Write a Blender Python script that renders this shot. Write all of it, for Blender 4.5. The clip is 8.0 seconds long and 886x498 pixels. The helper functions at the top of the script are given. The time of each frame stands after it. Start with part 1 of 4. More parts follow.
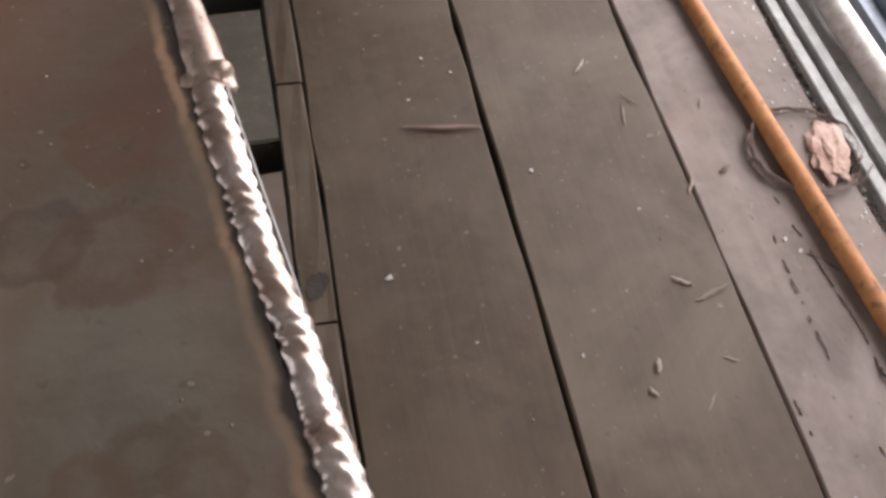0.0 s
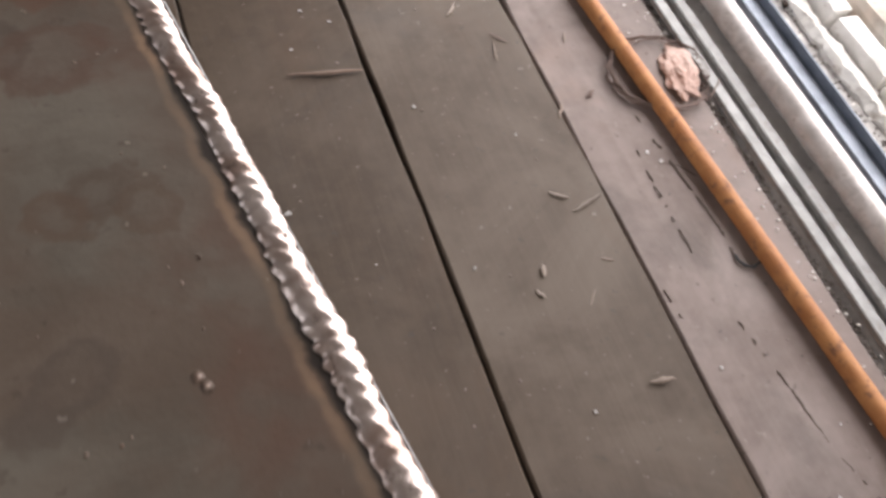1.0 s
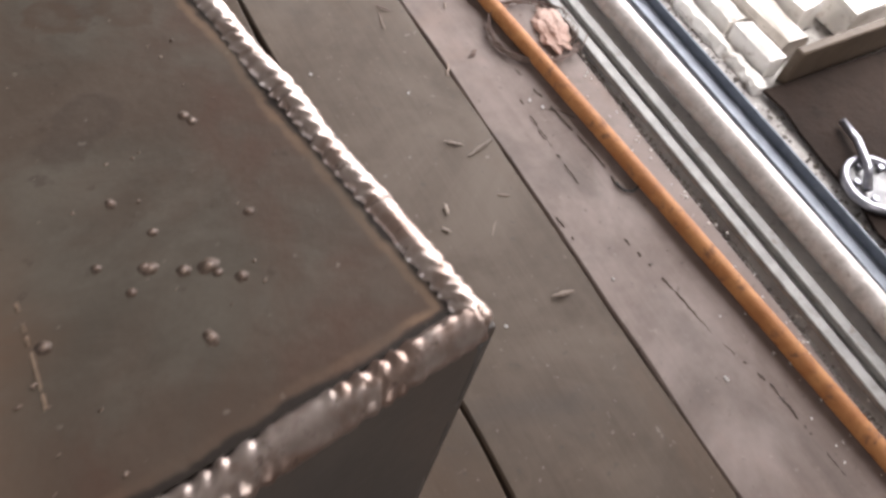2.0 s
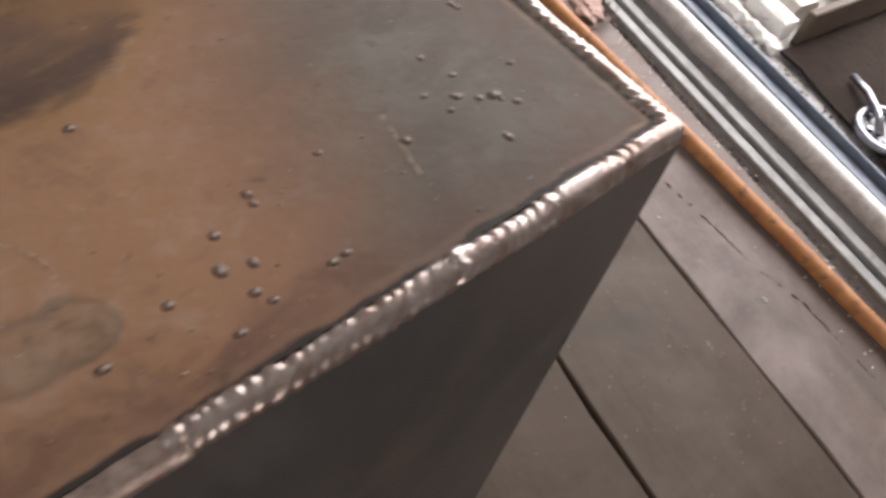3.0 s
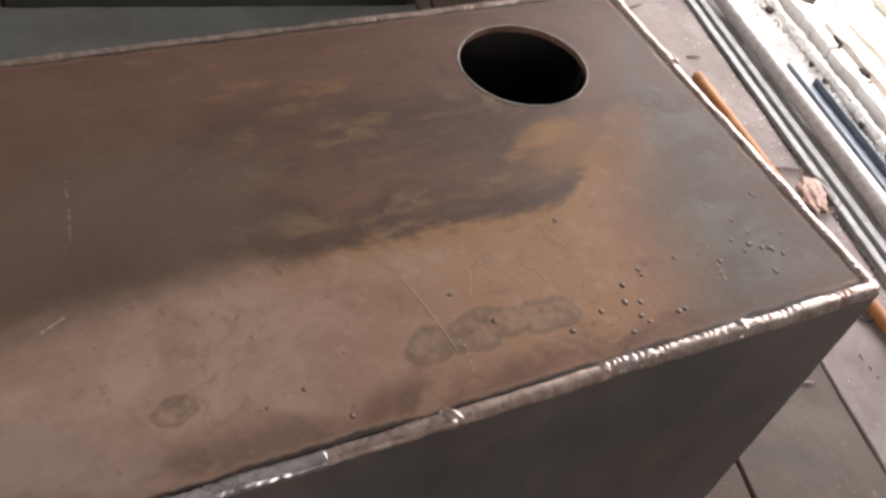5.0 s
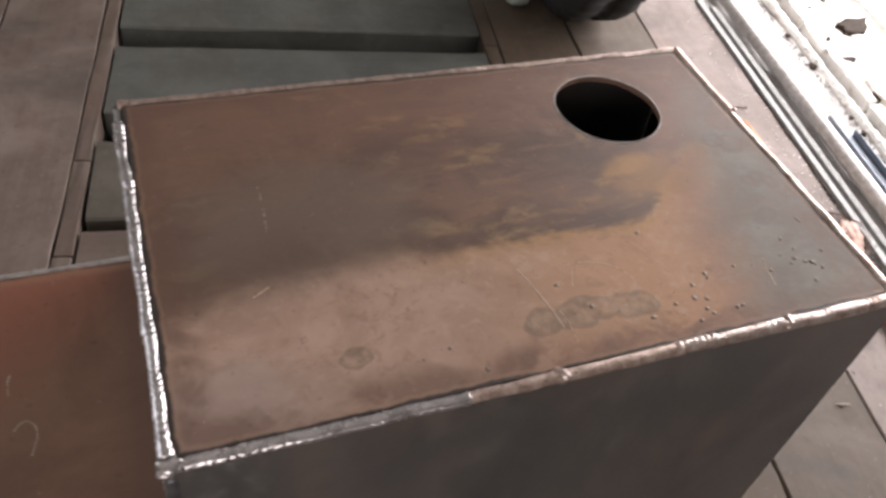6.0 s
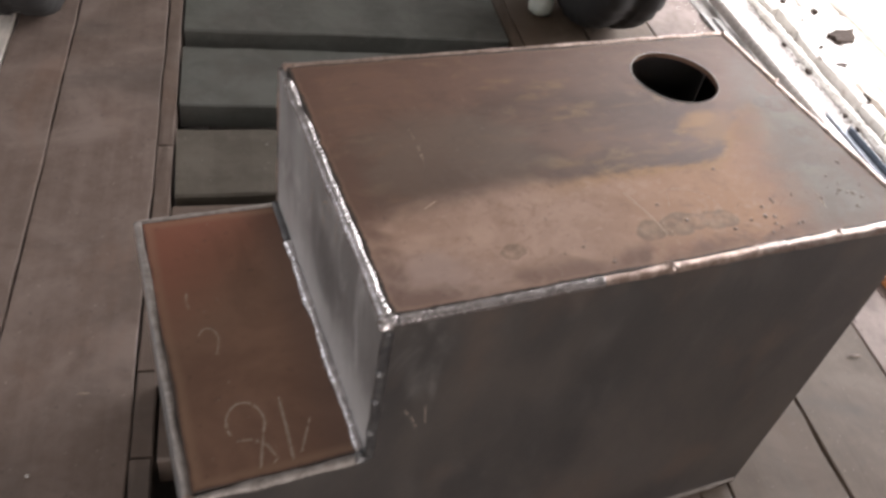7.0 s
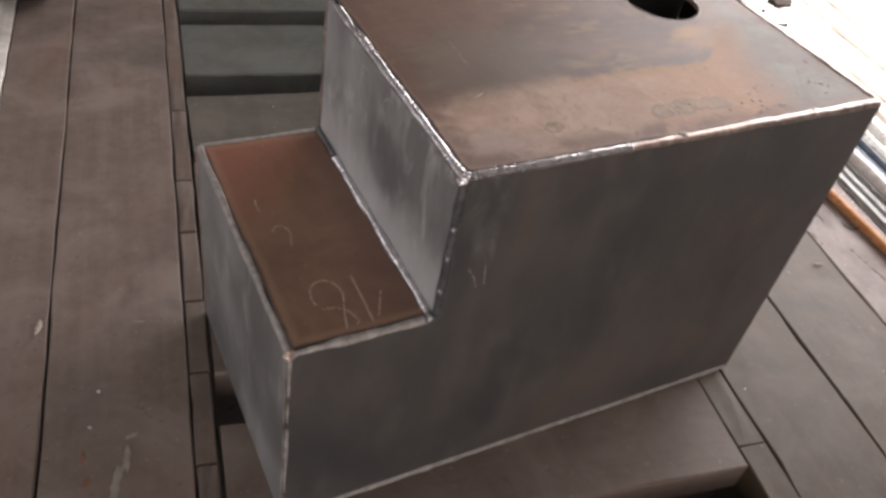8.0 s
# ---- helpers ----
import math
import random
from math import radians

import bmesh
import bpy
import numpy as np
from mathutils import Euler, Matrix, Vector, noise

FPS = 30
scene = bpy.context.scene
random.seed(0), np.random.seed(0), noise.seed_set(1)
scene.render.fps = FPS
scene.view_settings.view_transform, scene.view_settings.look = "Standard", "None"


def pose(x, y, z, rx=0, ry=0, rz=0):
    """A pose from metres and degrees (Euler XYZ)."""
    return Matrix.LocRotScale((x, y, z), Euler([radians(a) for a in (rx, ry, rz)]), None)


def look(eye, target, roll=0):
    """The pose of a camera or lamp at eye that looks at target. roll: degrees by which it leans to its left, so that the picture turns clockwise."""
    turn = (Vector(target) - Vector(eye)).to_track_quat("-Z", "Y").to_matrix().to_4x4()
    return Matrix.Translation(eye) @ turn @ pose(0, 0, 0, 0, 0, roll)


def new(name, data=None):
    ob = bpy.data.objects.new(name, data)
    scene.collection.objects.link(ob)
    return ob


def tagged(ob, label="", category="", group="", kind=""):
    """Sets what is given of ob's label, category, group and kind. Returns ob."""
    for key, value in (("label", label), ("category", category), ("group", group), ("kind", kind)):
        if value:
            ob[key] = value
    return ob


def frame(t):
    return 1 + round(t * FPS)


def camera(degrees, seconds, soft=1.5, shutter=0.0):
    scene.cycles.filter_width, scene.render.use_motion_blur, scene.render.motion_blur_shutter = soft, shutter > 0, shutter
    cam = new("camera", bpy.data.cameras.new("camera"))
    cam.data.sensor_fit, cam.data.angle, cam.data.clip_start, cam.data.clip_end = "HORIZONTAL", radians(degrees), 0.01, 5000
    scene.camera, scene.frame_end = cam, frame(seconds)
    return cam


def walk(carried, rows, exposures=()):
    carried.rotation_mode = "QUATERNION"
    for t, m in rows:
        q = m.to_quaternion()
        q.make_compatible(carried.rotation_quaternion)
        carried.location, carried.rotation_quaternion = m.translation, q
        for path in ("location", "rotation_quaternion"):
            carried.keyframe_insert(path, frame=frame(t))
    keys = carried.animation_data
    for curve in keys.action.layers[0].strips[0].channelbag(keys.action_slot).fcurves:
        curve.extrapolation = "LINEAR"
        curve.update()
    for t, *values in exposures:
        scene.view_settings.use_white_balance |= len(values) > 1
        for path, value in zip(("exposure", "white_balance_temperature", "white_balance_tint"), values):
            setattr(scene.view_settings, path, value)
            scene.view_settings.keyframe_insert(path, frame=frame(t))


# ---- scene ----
cam = camera(56.4, 8.0, soft=3.0, shutter=0.35)
PATH = [
    (0, (0.586, 0.099, 0.691), (1.083, 1.035, -1.005), 7.2),
    (0.5, (0.576, 0.072, 0.703), (1.13, 0.935, -1.014), 8.8),
    (1, (0.557, 0.025, 0.707), (1.257, 0.832, -0.983), 13.1),
    (1.5, (0.531, -0.017, 0.713), (1.357, 0.741, -0.944), 15.5),
    (1.7, (0.52, -0.035, 0.712), (1.392, 0.702, -0.93), 16.5),
    (2.8, (0.384, -0.084, 0.746), (1.33, 0.601, -0.877), 15.4),
    (3, (0.352, -0.086, 0.75), (1.279, 0.621, -0.875), 15.2),
    (3.5, (0.277, -0.087, 0.756), (1.086, 0.76, -0.865), 13.6),
    (4, (0.202, -0.117, 0.802), (0.975, 0.873, -0.755), 12.4),
    (4.5, (0.166, -0.146, 0.866), (0.899, 0.927, -0.654), 12.4),
    (5.8, (0.05, -0.26, 0.996), (0.691, 0.966, -0.448), 10.1),
    (6, (0.021, -0.273, 1.004), (0.657, 0.968, -0.43), 10.5),
    (6.5, (-0.06, -0.315, 1.01), (0.629, 0.943, -0.383), 12.7),
    (7, (-0.181, -0.389, 1.027), (0.524, 0.877, -0.352), 11.7),
    (7.5, (-0.286, -0.447, 1.005), (0.468, 0.804, -0.362), 11.9),
    (8, (-0.358, -0.522, 1.001), (0.471, 0.713, -0.336), 11.7),
]
walk(cam, [(t, look(eye, target, roll)) for t, eye, target, roll in PATH],
     exposures=((0, -0.66), (0.5, -0.58), (1.7, -0.52), (2.8, -0.58), (3.5, -0.58), (4.5, -0.54), (6, -0.27), (7, -0.26), (8, -0.28)))

# ---- world, light, exposure ----
TURN_FLOOR = radians(-10.4)          # the floor boards lie askew to the tank
FLOOR = Matrix.Translation((0.001, 0.010, 0)) @ Matrix.Rotation(TURN_FLOOR, 4, "Z")

world = bpy.data.worlds.new("world")
scene.world = world
world.use_nodes = True
sky = world.node_tree.nodes.new("ShaderNodeTexSky")
sky.sky_type, sky.sun_disc = "NISHITA", False
sky.sun_elevation, sky.sun_rotation = radians(65), radians(71)
world.node_tree.links.new(sky.outputs[0], world.node_tree.nodes["Background"].inputs[0])
world.node_tree.nodes["Background"].inputs[1].default_value = 0.1


sun = new("sun", bpy.data.lights.new("sun", "SUN"))
sun.data.energy, sun.data.angle, sun.data.color = 5.0, radians(10), (1.0, 0.97, 0.93)
sun.matrix_world = FLOOR @ look((0.41, 0.20, 0.90), (0, 0, 0))


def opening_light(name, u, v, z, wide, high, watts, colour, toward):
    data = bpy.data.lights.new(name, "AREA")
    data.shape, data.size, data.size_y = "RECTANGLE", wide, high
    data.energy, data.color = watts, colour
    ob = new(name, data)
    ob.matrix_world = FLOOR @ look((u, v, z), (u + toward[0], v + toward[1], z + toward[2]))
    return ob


opening_light("doorway_daylight", 2.0, 1.675, 0.95, 2.8, 1.85, 198, (1.0, 0.948, 0.958), (-1, -0.15, -0.3))
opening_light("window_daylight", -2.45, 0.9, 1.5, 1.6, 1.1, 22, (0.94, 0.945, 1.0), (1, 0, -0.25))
# fill lamp added behind the camera to brighten the front plate
opening_light("rear_fill_light", -0.5, -2.6, 1.1, 1.8, 2.0, 76, (1.0, 0.905, 0.875), (0.1, 1, -0.1))


# ---- materials ----
class Nodes:
    """Short forms for building a node tree."""

    def __init__(self, name):
        self.mat = bpy.data.materials.new(name)
        self.mat.use_nodes = True
        self.tree = self.mat.node_tree
        self.bsdf = self.tree.nodes["Principled BSDF"]
        tc = self.tree.nodes.new("ShaderNodeTexCoord")
        self.co = tc.outputs["Object"]

    def put(self, socket, value):
        if isinstance(value, bpy.types.NodeSocket):
            self.tree.links.new(value, socket)
        elif isinstance(value, (tuple, list)) and len(value) == 3 and socket.type == "RGBA":
            socket.default_value = (*value, 1)
        else:
            socket.default_value = value

    def math(self, op, a, b=0.0, c=0.0):
        n = self.tree.nodes.new("ShaderNodeMath")
        n.operation = op
        for s, x in zip(n.inputs, (a, b, c)):
            self.put(s, x)
        return n.outputs[0]

    def xyz(self, co=None):
        n = self.tree.nodes.new("ShaderNodeSeparateXYZ")
        self.put(n.inputs[0], co or self.co)
        return n.outputs[0], n.outputs[1], n.outputs[2]

    def spread(self, co=None, scale=(1, 1, 1), turn=0.0, scatter=False):
        n = self.tree.nodes.new("ShaderNodeMapping")
        self.put(n.inputs["Vector"], co or self.co)
        n.inputs["Scale"].default_value = scale
        n.inputs["Rotation"].default_value = (0, 0, turn)
        if scatter:
            info = self.tree.nodes.new("ShaderNodeObjectInfo")
            self.put(n.inputs["Location"], self.math("MULTIPLY", info.outputs["Random"], 37.0))
        return n.outputs[0]

    def noise(self, scale, co=None, detail=4.0, rough=0.55, twist=0.0):
        n = self.tree.nodes.new("ShaderNodeTexNoise")
        self.put(n.inputs["Vector"], co or self.co)
        n.inputs["Scale"].default_value, n.inputs["Detail"].default_value = scale, detail
        n.inputs["Roughness"].default_value, n.inputs["Distortion"].default_value = rough, twist
        return n.outputs[0]

    def step(self, x, lo, hi):
        n = self.tree.nodes.new("ShaderNodeMapRange")
        n.interpolation_type = "SMOOTHSTEP"
        for s, v in zip(n.inputs[:5], (x, lo, hi, 0.0, 1.0)):
            self.put(s, v)
        return n.outputs[0]

    def mix(self, f, a, b, mode="MIX"):
        n = self.tree.nodes.new("ShaderNodeMix")
        n.data_type, n.blend_type = "RGBA", mode
        self.put(n.inputs[0], f)
        self.put(n.inputs[6], a)
        self.put(n.inputs[7], b)
        return n.outputs[2]

    def done(self, colour, rough=0.6, metal=0.0, height=None, bump=0.3, far=0.002, specular=0.5):
        self.put(self.bsdf.inputs["Base Color"], colour)
        self.put(self.bsdf.inputs["Roughness"], rough)
        self.put(self.bsdf.inputs["Metallic"], metal)
        self.put(self.bsdf.inputs["Specular IOR Level"], specular)
        if height is not None:
            b = self.tree.nodes.new("ShaderNodeBump")
            b.inputs["Strength"].default_value, b.inputs["Distance"].default_value = bump, far
            self.put(b.inputs["Height"], height)
            self.put(self.bsdf.inputs["Normal"], b.outputs[0])
        return self.mat


def wood(name, dark, mid, light, dirt=(0.055, 0.045, 0.038), grain=1.0, rough=0.72, tint=(1.12, 0.92, 0.78)):
    """Worn, trodden boards; grain along the local y axis."""
    n = Nodes(name)
    co = n.spread(scale=(1, 1, 1), scatter=True)
    stain = tuple(a * b for a, b in zip(mid, tint))
    fibres = n.noise(60, n.spread(co, (1.0, 0.035, 1.0)), 5, 0.6, 0.3)
    fine = n.noise(260, n.spread(co, (1.0, 0.05, 1.0)), 3, 0.6)
    blots = n.noise(5.5, co, 5, 0.62, 0.6)
    specks = n.noise(130, co, 2, 0.5)
    c = n.mix(n.step(n.math("ADD", n.math("MULTIPLY", fibres, 0.45), n.math("MULTIPLY", n.noise(38, co, 5, 0.65, 0.4), 0.55)), 0.34, 0.66), dark, mid)
    c = n.mix(n.step(blots, 0.42, 0.72), c, light)
    c = n.mix(n.math("MULTIPLY", n.step(n.noise(4.2, n.spread(co, (1, 0.45, 1)), 5, 0.65, 0.9), 0.50, 0.70), 0.40), c, stain)
    c = n.mix(n.math("MULTIPLY", n.step(n.noise(2.6, co, 6, 0.65, 0.8), 0.5, 0.74), 0.6), c, dirt)
    c = n.mix(n.math("MULTIPLY", n.step(specks, 0.68, 0.78), 0.3), c, (0.34, 0.30, 0.27))
    c = n.mix(n.math("MULTIPLY", n.step(n.noise(85, co, 3, 0.6), 0.66, 0.72), 0.55), c, dirt)
    h = n.math("ADD", n.math("MULTIPLY", fibres, 0.35 * grain), n.math("ADD", n.math("MULTIPLY", fine, 0.25), n.math("MULTIPLY", blots, 0.5)))
    return n.done(c, n.math("SUBTRACT", rough, n.math("MULTIPLY", blots, 0.12)), 0, h, 0.32, 0.0022, 0.35)


def rough_stone(name, a, b, dark, rough=0.9, scale=1.0):
    n = Nodes(name)
    co = n.spread(scatter=True)
    big, small = n.noise(9 * scale, co, 6, 0.65, 0.4), n.noise(75 * scale, co, 5, 0.65)
    c = n.mix(n.step(big, 0.35, 0.68), a, b)
    c = n.mix(n.step(n.noise(34 * scale, co, 5, 0.7), 0.54, 0.74), c, dark)
    return n.done(c, rough, 0, n.math("ADD", n.math("MULTIPLY", big, 1.2), small), 0.7, 0.004, 0.2)


def metal(name, a, b, stain, rough=0.4, metallic=0.8, scale=1.0, stained=0.55, bump=0.15):
    n = Nodes(name)
    co = n.spread(scatter=True)
    big, small = n.noise(14 * scale, co, 5, 0.6, 0.5), n.noise(170 * scale, co, 4, 0.6)
    c = n.mix(n.step(big, 0.34, 0.66), a, b)
    patches = n.step(n.noise(30 * scale, co, 6, 0.68, 0.4), stained, stained + 0.14)
    c = n.mix(patches, c, stain)
    r = n.math("ADD", rough - 0.08, n.math("ADD", n.math("MULTIPLY", patches, 0.22), n.math("MULTIPLY", small, 0.16)))
    m = n.math("SUBTRACT", metallic, n.math("MULTIPLY", patches, metallic * 0.6))
    return n.done(c, r, m, n.math("ADD", big, n.math("MULTIPLY", small, 0.5)), bump, 0.0015)


def plain(name, colour, rough=0.6, metallic=0.0, vary=0.25):
    n = Nodes(name)
    co = n.spread(scatter=True)
    f = n.noise(40, co, 4)
    c = n.mix(f, tuple(x * (1 - vary) for x in colour), tuple(min(1, x * (1 + vary)) for x in colour))
    return n.done(c, rough, metallic, n.noise(220, co, 3), 0.15, 0.001)


def ellipse(n, x, y, cx, cy, rx, ry, turn, wob):
    """1 at the centre of an ellipse, 0 on its edge, below 0 outside."""
    c, s = math.cos(turn), math.sin(turn)
    dx, dy = n.math("SUBTRACT", x, cx), n.math("SUBTRACT", y, cy)
    a = n.math("ADD", n.math("MULTIPLY", dx, c / rx), n.math("MULTIPLY", dy, s / rx))
    b = n.math("ADD", n.math("MULTIPLY", dx, -s / ry), n.math("MULTIPLY", dy, c / ry))
    d = n.math("SQRT", n.math("ADD", n.math("MULTIPLY", a, a), n.math("MULTIPLY", b, b)))
    return n.math("ADD", n.math("SUBTRACT", 1.0, d), wob)


TOP, LONG, WIDE, STEP, STEP_TOP = 0.527, 0.600, 0.380, 0.170, 0.328


STAINS = ((0.560, 0.165, 0.012, 0.010, (0.085, 0.060, 0.044)), (0.570, 0.157, 0.009, 0.010, (0.10, 0.07, 0.05)), (0.549, 0.161, 0.010, 0.011, (0.10, 0.066, 0.046)), (0.547, 0.223, 0.014, 0.011, (0.08, 0.062, 0.05)), (0.565, 0.217, 0.016, 0.014, (0.10, 0.060, 0.044)), (0.572, 0.244, 0.014, 0.018, (0.12, 0.066, 0.045)), (0.538, 0.115, 0.014, 0.010, (0.09, 0.07, 0.056)))


def tank_top_steel():
    """Hot-rolled plate: brown scale, a tan rusted band, bare grey steel at one end, heat tint by the welds."""
    n = Nodes("tank_top_steel")
    x, y, z = n.xyz()
    flow = n.noise(7, None, 5, 0.6, 1.2)
    mid = n.noise(22, n.spread(None, (1, 1.5, 1)), 5, 0.62, 0.5)
    fine = n.noise(190, None, 4, 0.62)
    wob = n.math("SUBTRACT", flow, 0.5)
    wob2 = n.math("SUBTRACT", mid, 0.5)
    c = n.mix(n.step(flow, 0.36, 0.62), (0.088, 0.054, 0.040), (0.142, 0.085, 0.060))
    c = n.mix(n.step(mid, 0.55, 0.72), c, (0.20, 0.13, 0.075))
    streaks = n.noise(34, n.spread(None, (0.55, 1.5, 1)), 5, 0.62, 0.7)
    c = n.mix(n.math("MULTIPLY", n.step(streaks, 0.53, 0.66), 0.45), c, (0.19, 0.106, 0.060))
    c = n.mix(n.math("MULTIPLY", n.step(streaks, 0.46, 0.36), 0.45), c, (0.075, 0.049, 0.038))
    # greyer worn patch towards the step end
    worn = n.step(ellipse(n, x, y, 0.13, 0.20, 0.13, 0.09, 0.2, n.math("MULTIPLY", wob2, 0.9)), 0.0, 0.5)
    c = n.mix(n.math("MULTIPLY", worn, 0.75), c, (0.130, 0.094, 0.071))
    # warmer brown along the back
    c = n.mix(n.math("MULTIPLY", n.step(n.math("ADD", y, n.math("MULTIPLY", wob, 0.10)), 0.22, 0.33), 0.55), c, (0.142, 0.078, 0.055))
    # ochre flakes in the brown scale
    flakes = n.noise(46, n.spread(None, (0.7, 1.7, 1)), 4, 0.6, 0.5)
    for cx, cy, rx, ry, turn in ((0.284, 0.292, 0.055, 0.020, 0.3), (0.292, 0.243, 0.050, 0.016, 0.25), (0.231, 0.308, 0.030, 0.014, 0.2), (0.300, 0.155, 0.070, 0.013, -0.1), (0.385, 0.165, 0.050, 0.014, 0.1)):
        e = ellipse(n, x, y, cx, cy, rx, ry, turn, n.math("MULTIPLY", wob2, 1.4))
        c = n.mix(n.math("MULTIPLY", n.math("MULTIPLY", n.step(e, 0.0, 0.6), n.step(flakes, 0.44, 0.64)), 0.50), c, (0.235, 0.145, 0.070))
    # tan rusted band along the front, sharper and flaked towards the hole
    bend = n.math("MULTIPLY", n.step(x, 0.41, 0.53), 0.085)
    edge = n.math("ADD", n.math("ADD", n.math("MINIMUM", n.math("ADD", 0.119, n.math("MULTIPLY", x, 0.12)), 0.138), bend), n.math("ADD", n.math("MULTIPLY", wob, 0.022), n.math("MULTIPLY", wob2, 0.016)))
    depth = n.math("ADD", n.math("SUBTRACT", edge, y), n.math("MULTIPLY", n.math("SUBTRACT", flakes, 0.5), n.math("MULTIPLY", n.step(x, 0.20, 0.32), 0.030)))
    sharp = n.math("ADD", 0.45, n.math("MULTIPLY", n.step(x, 0.16, 0.30), 1.15))
    depth = n.math("MULTIPLY", depth, sharp)
    rim = n.math("MULTIPLY", n.step(depth, -0.040, -0.006), n.math("SUBTRACT", 1.0, n.step(depth, -0.006, 0.006)))
    c = n.mix(n.math("MULTIPLY", n.math("MULTIPLY", rim, n.step(flow, 0.40, 0.58)), 0.60), c, (0.075, 0.049, 0.036))
    band = n.step(depth, -0.010, 0.012)
    tan = n.mix(n.step(flow, 0.35, 0.65), (0.270, 0.176, 0.128), (0.365, 0.250, 0.190))
    tan = n.mix(n.math("MULTIPLY", n.step(x, 0.18, 0.40), 0.72), tan, (0.315, 0.165, 0.078))
    tan = n.mix(n.math("MULTIPLY", n.math("MULTIPLY", n.step(depth, 0.034, 0.0), n.step(x, 0.16, 0.28)), 0.62), tan, (0.27, 0.155, 0.060))
    dapple = n.noise(62, None, 5, 0.66, 0.4)
    tan = n.mix(n.math("MULTIPLY", n.step(dapple, 0.52, 0.66), 0.45), tan, (0.39, 0.27, 0.200))
    tan = n.mix(n.math("MULTIPLY", n.step(dapple, 0.46, 0.34), 0.40), tan, (0.185, 0.108, 0.070))
    # mauve bloom by the front corner, rust blush along the front seam
    tan = n.mix(n.math("MULTIPLY", n.step(ellipse(n, x, y, 0.040, 0.030, 0.110, 0.060, 0.1, n.math("MULTIPLY", wob2, 1.2)), 0.0, 0.8), 0.55), tan, (0.265, 0.205, 0.185))
    blush = n.math("MULTIPLY", n.step(n.math("ADD", y, n.math("MULTIPLY", wob, 0.05)), 0.046, 0.016), n.step(x, 0.16, 0.26))
    tan = n.mix(n.math("MULTIPLY", n.math("MULTIPLY", blush, n.step(dapple, 0.40, 0.58)), 0.60), tan, (0.180, 0.088, 0.052))
    c = n.mix(band, c, tan)
    # orange blooms near the hole
    for cx, cy, rx, ry in ((0.435, 0.205, 0.036, 0.020), (0.476, 0.172, 0.042, 0.018), (0.455, 0.190, 0.060, 0.040)):
        bloom = n.step(ellipse(n, x, y, cx, cy, rx, ry, 0.3, n.math("MULTIPLY", wob2, 1.5)), 0.0, 0.6)
        c = n.mix(n.math("MULTIPLY", bloom, 0.55), c, (0.285, 0.155, 0.062))
    # bare grey end, its border leaning away from the front
    away = n.math("ADD", n.math("MULTIPLY", y, 0.24), n.math("MULTIPLY", n.math("MULTIPLY", y, y), 0.40))
    lean = n.math("ADD", n.math("SUBTRACT", x, away), n.math("ADD", n.math("MULTIPLY", wob, 0.07), n.math("MULTIPLY", wob2, 0.035)))
    c = n.mix(n.math("MULTIPLY", n.step(lean, 0.390, 0.440), 0.50), c, (0.185, 0.100, 0.068))
    bare = n.step(lean, 0.420, 0.492)
    grey = n.mix(n.step(mid, 0.3, 0.7), (0.100, 0.084, 0.066), (0.151, 0.131, 0.106))
    grey = n.mix(n.math("MULTIPLY", n.step(flow, 0.46, 0.62), 0.55), grey, (0.112, 0.076, 0.055))
    c = n.mix(bare, c, grey)
    # dark rounded marks left by a grinder
    hull = None
    inner = None
    soft = n.noise(48, None, 3, 0.6)
    for cx, cy, rx, ry, turn in ((0.283, 0.051, 0.018, 0.015, 0.2), (0.315, 0.053, 0.026, 0.016, 0.25), (0.336, 0.053, 0.018, 0.014, 0.0), (0.354, 0.051, 0.019, 0.015, 0.2), (0.371, 0.051, 0.016, 0.013, 0.2), (0.137, 0.054, 0.015, 0.011, 0.2), (0.258, 0.022, 0.006, 0.006, 0.0)):
        e = ellipse(n, x, y, cx, cy, rx, ry, turn, n.math("ADD", n.math("MULTIPLY", wob2, 0.7), n.math("MULTIPLY", n.math("SUBTRACT", soft, 0.5), 0.6)))
        near = n.math("SUBTRACT", 1.0, n.math("ABSOLUTE", n.math("MULTIPLY", n.math("SUBTRACT", e, 0.18), 7.0)))
        hull = e if hull is None else n.math("MAXIMUM", hull, e)
        inner = near if inner is None else n.math("MAXIMUM", inner, near)
    body = n.step(hull, 0.0, 0.22)
    rim = n.math("MULTIPLY", body, n.math("SUBTRACT", 1.0, n.step(hull, 0.10, 0.55)))
    c = n.mix(n.math("MULTIPLY", n.math("MULTIPLY", body, n.step(soft, 0.25, 0.60)), 0.66), c, n.mix(n.step(dapple, 0.40, 0.60), (0.130, 0.092, 0.062), (0.250, 0.178, 0.122)))
    c = n.mix(n.math("MULTIPLY", n.math("MULTIPLY", body, n.math("MAXIMUM", inner, 0.0)), 0.18), c, (0.11, 0.076, 0.053))
    c = n.mix(n.math("MULTIPLY", n.math("MULTIPLY", rim, n.step(dapple, 0.36, 0.60)), 0.36), c, (0.105, 0.072, 0.050))
    for cx, cy, rx, ry, col in STAINS:
        e = ellipse(n, x, y, cx, cy, rx, ry, 0.4, n.math("ADD", n.math("MULTIPLY", wob2, 2.4), n.math("MULTIPLY", n.math("SUBTRACT", soft, 0.5), 1.6)))
        ring = n.math("MULTIPLY", n.step(e, 0.0, 0.2), n.math("SUBTRACT", 1.0, n.step(e, 0.2, 0.7)))
        c = n.mix(n.math("MULTIPLY", n.math("ADD", n.math("MULTIPLY", ring, 0.40), n.math("MULTIPLY", n.step(e, 0.0, 0.4), 0.34)), 1.0), c, col)
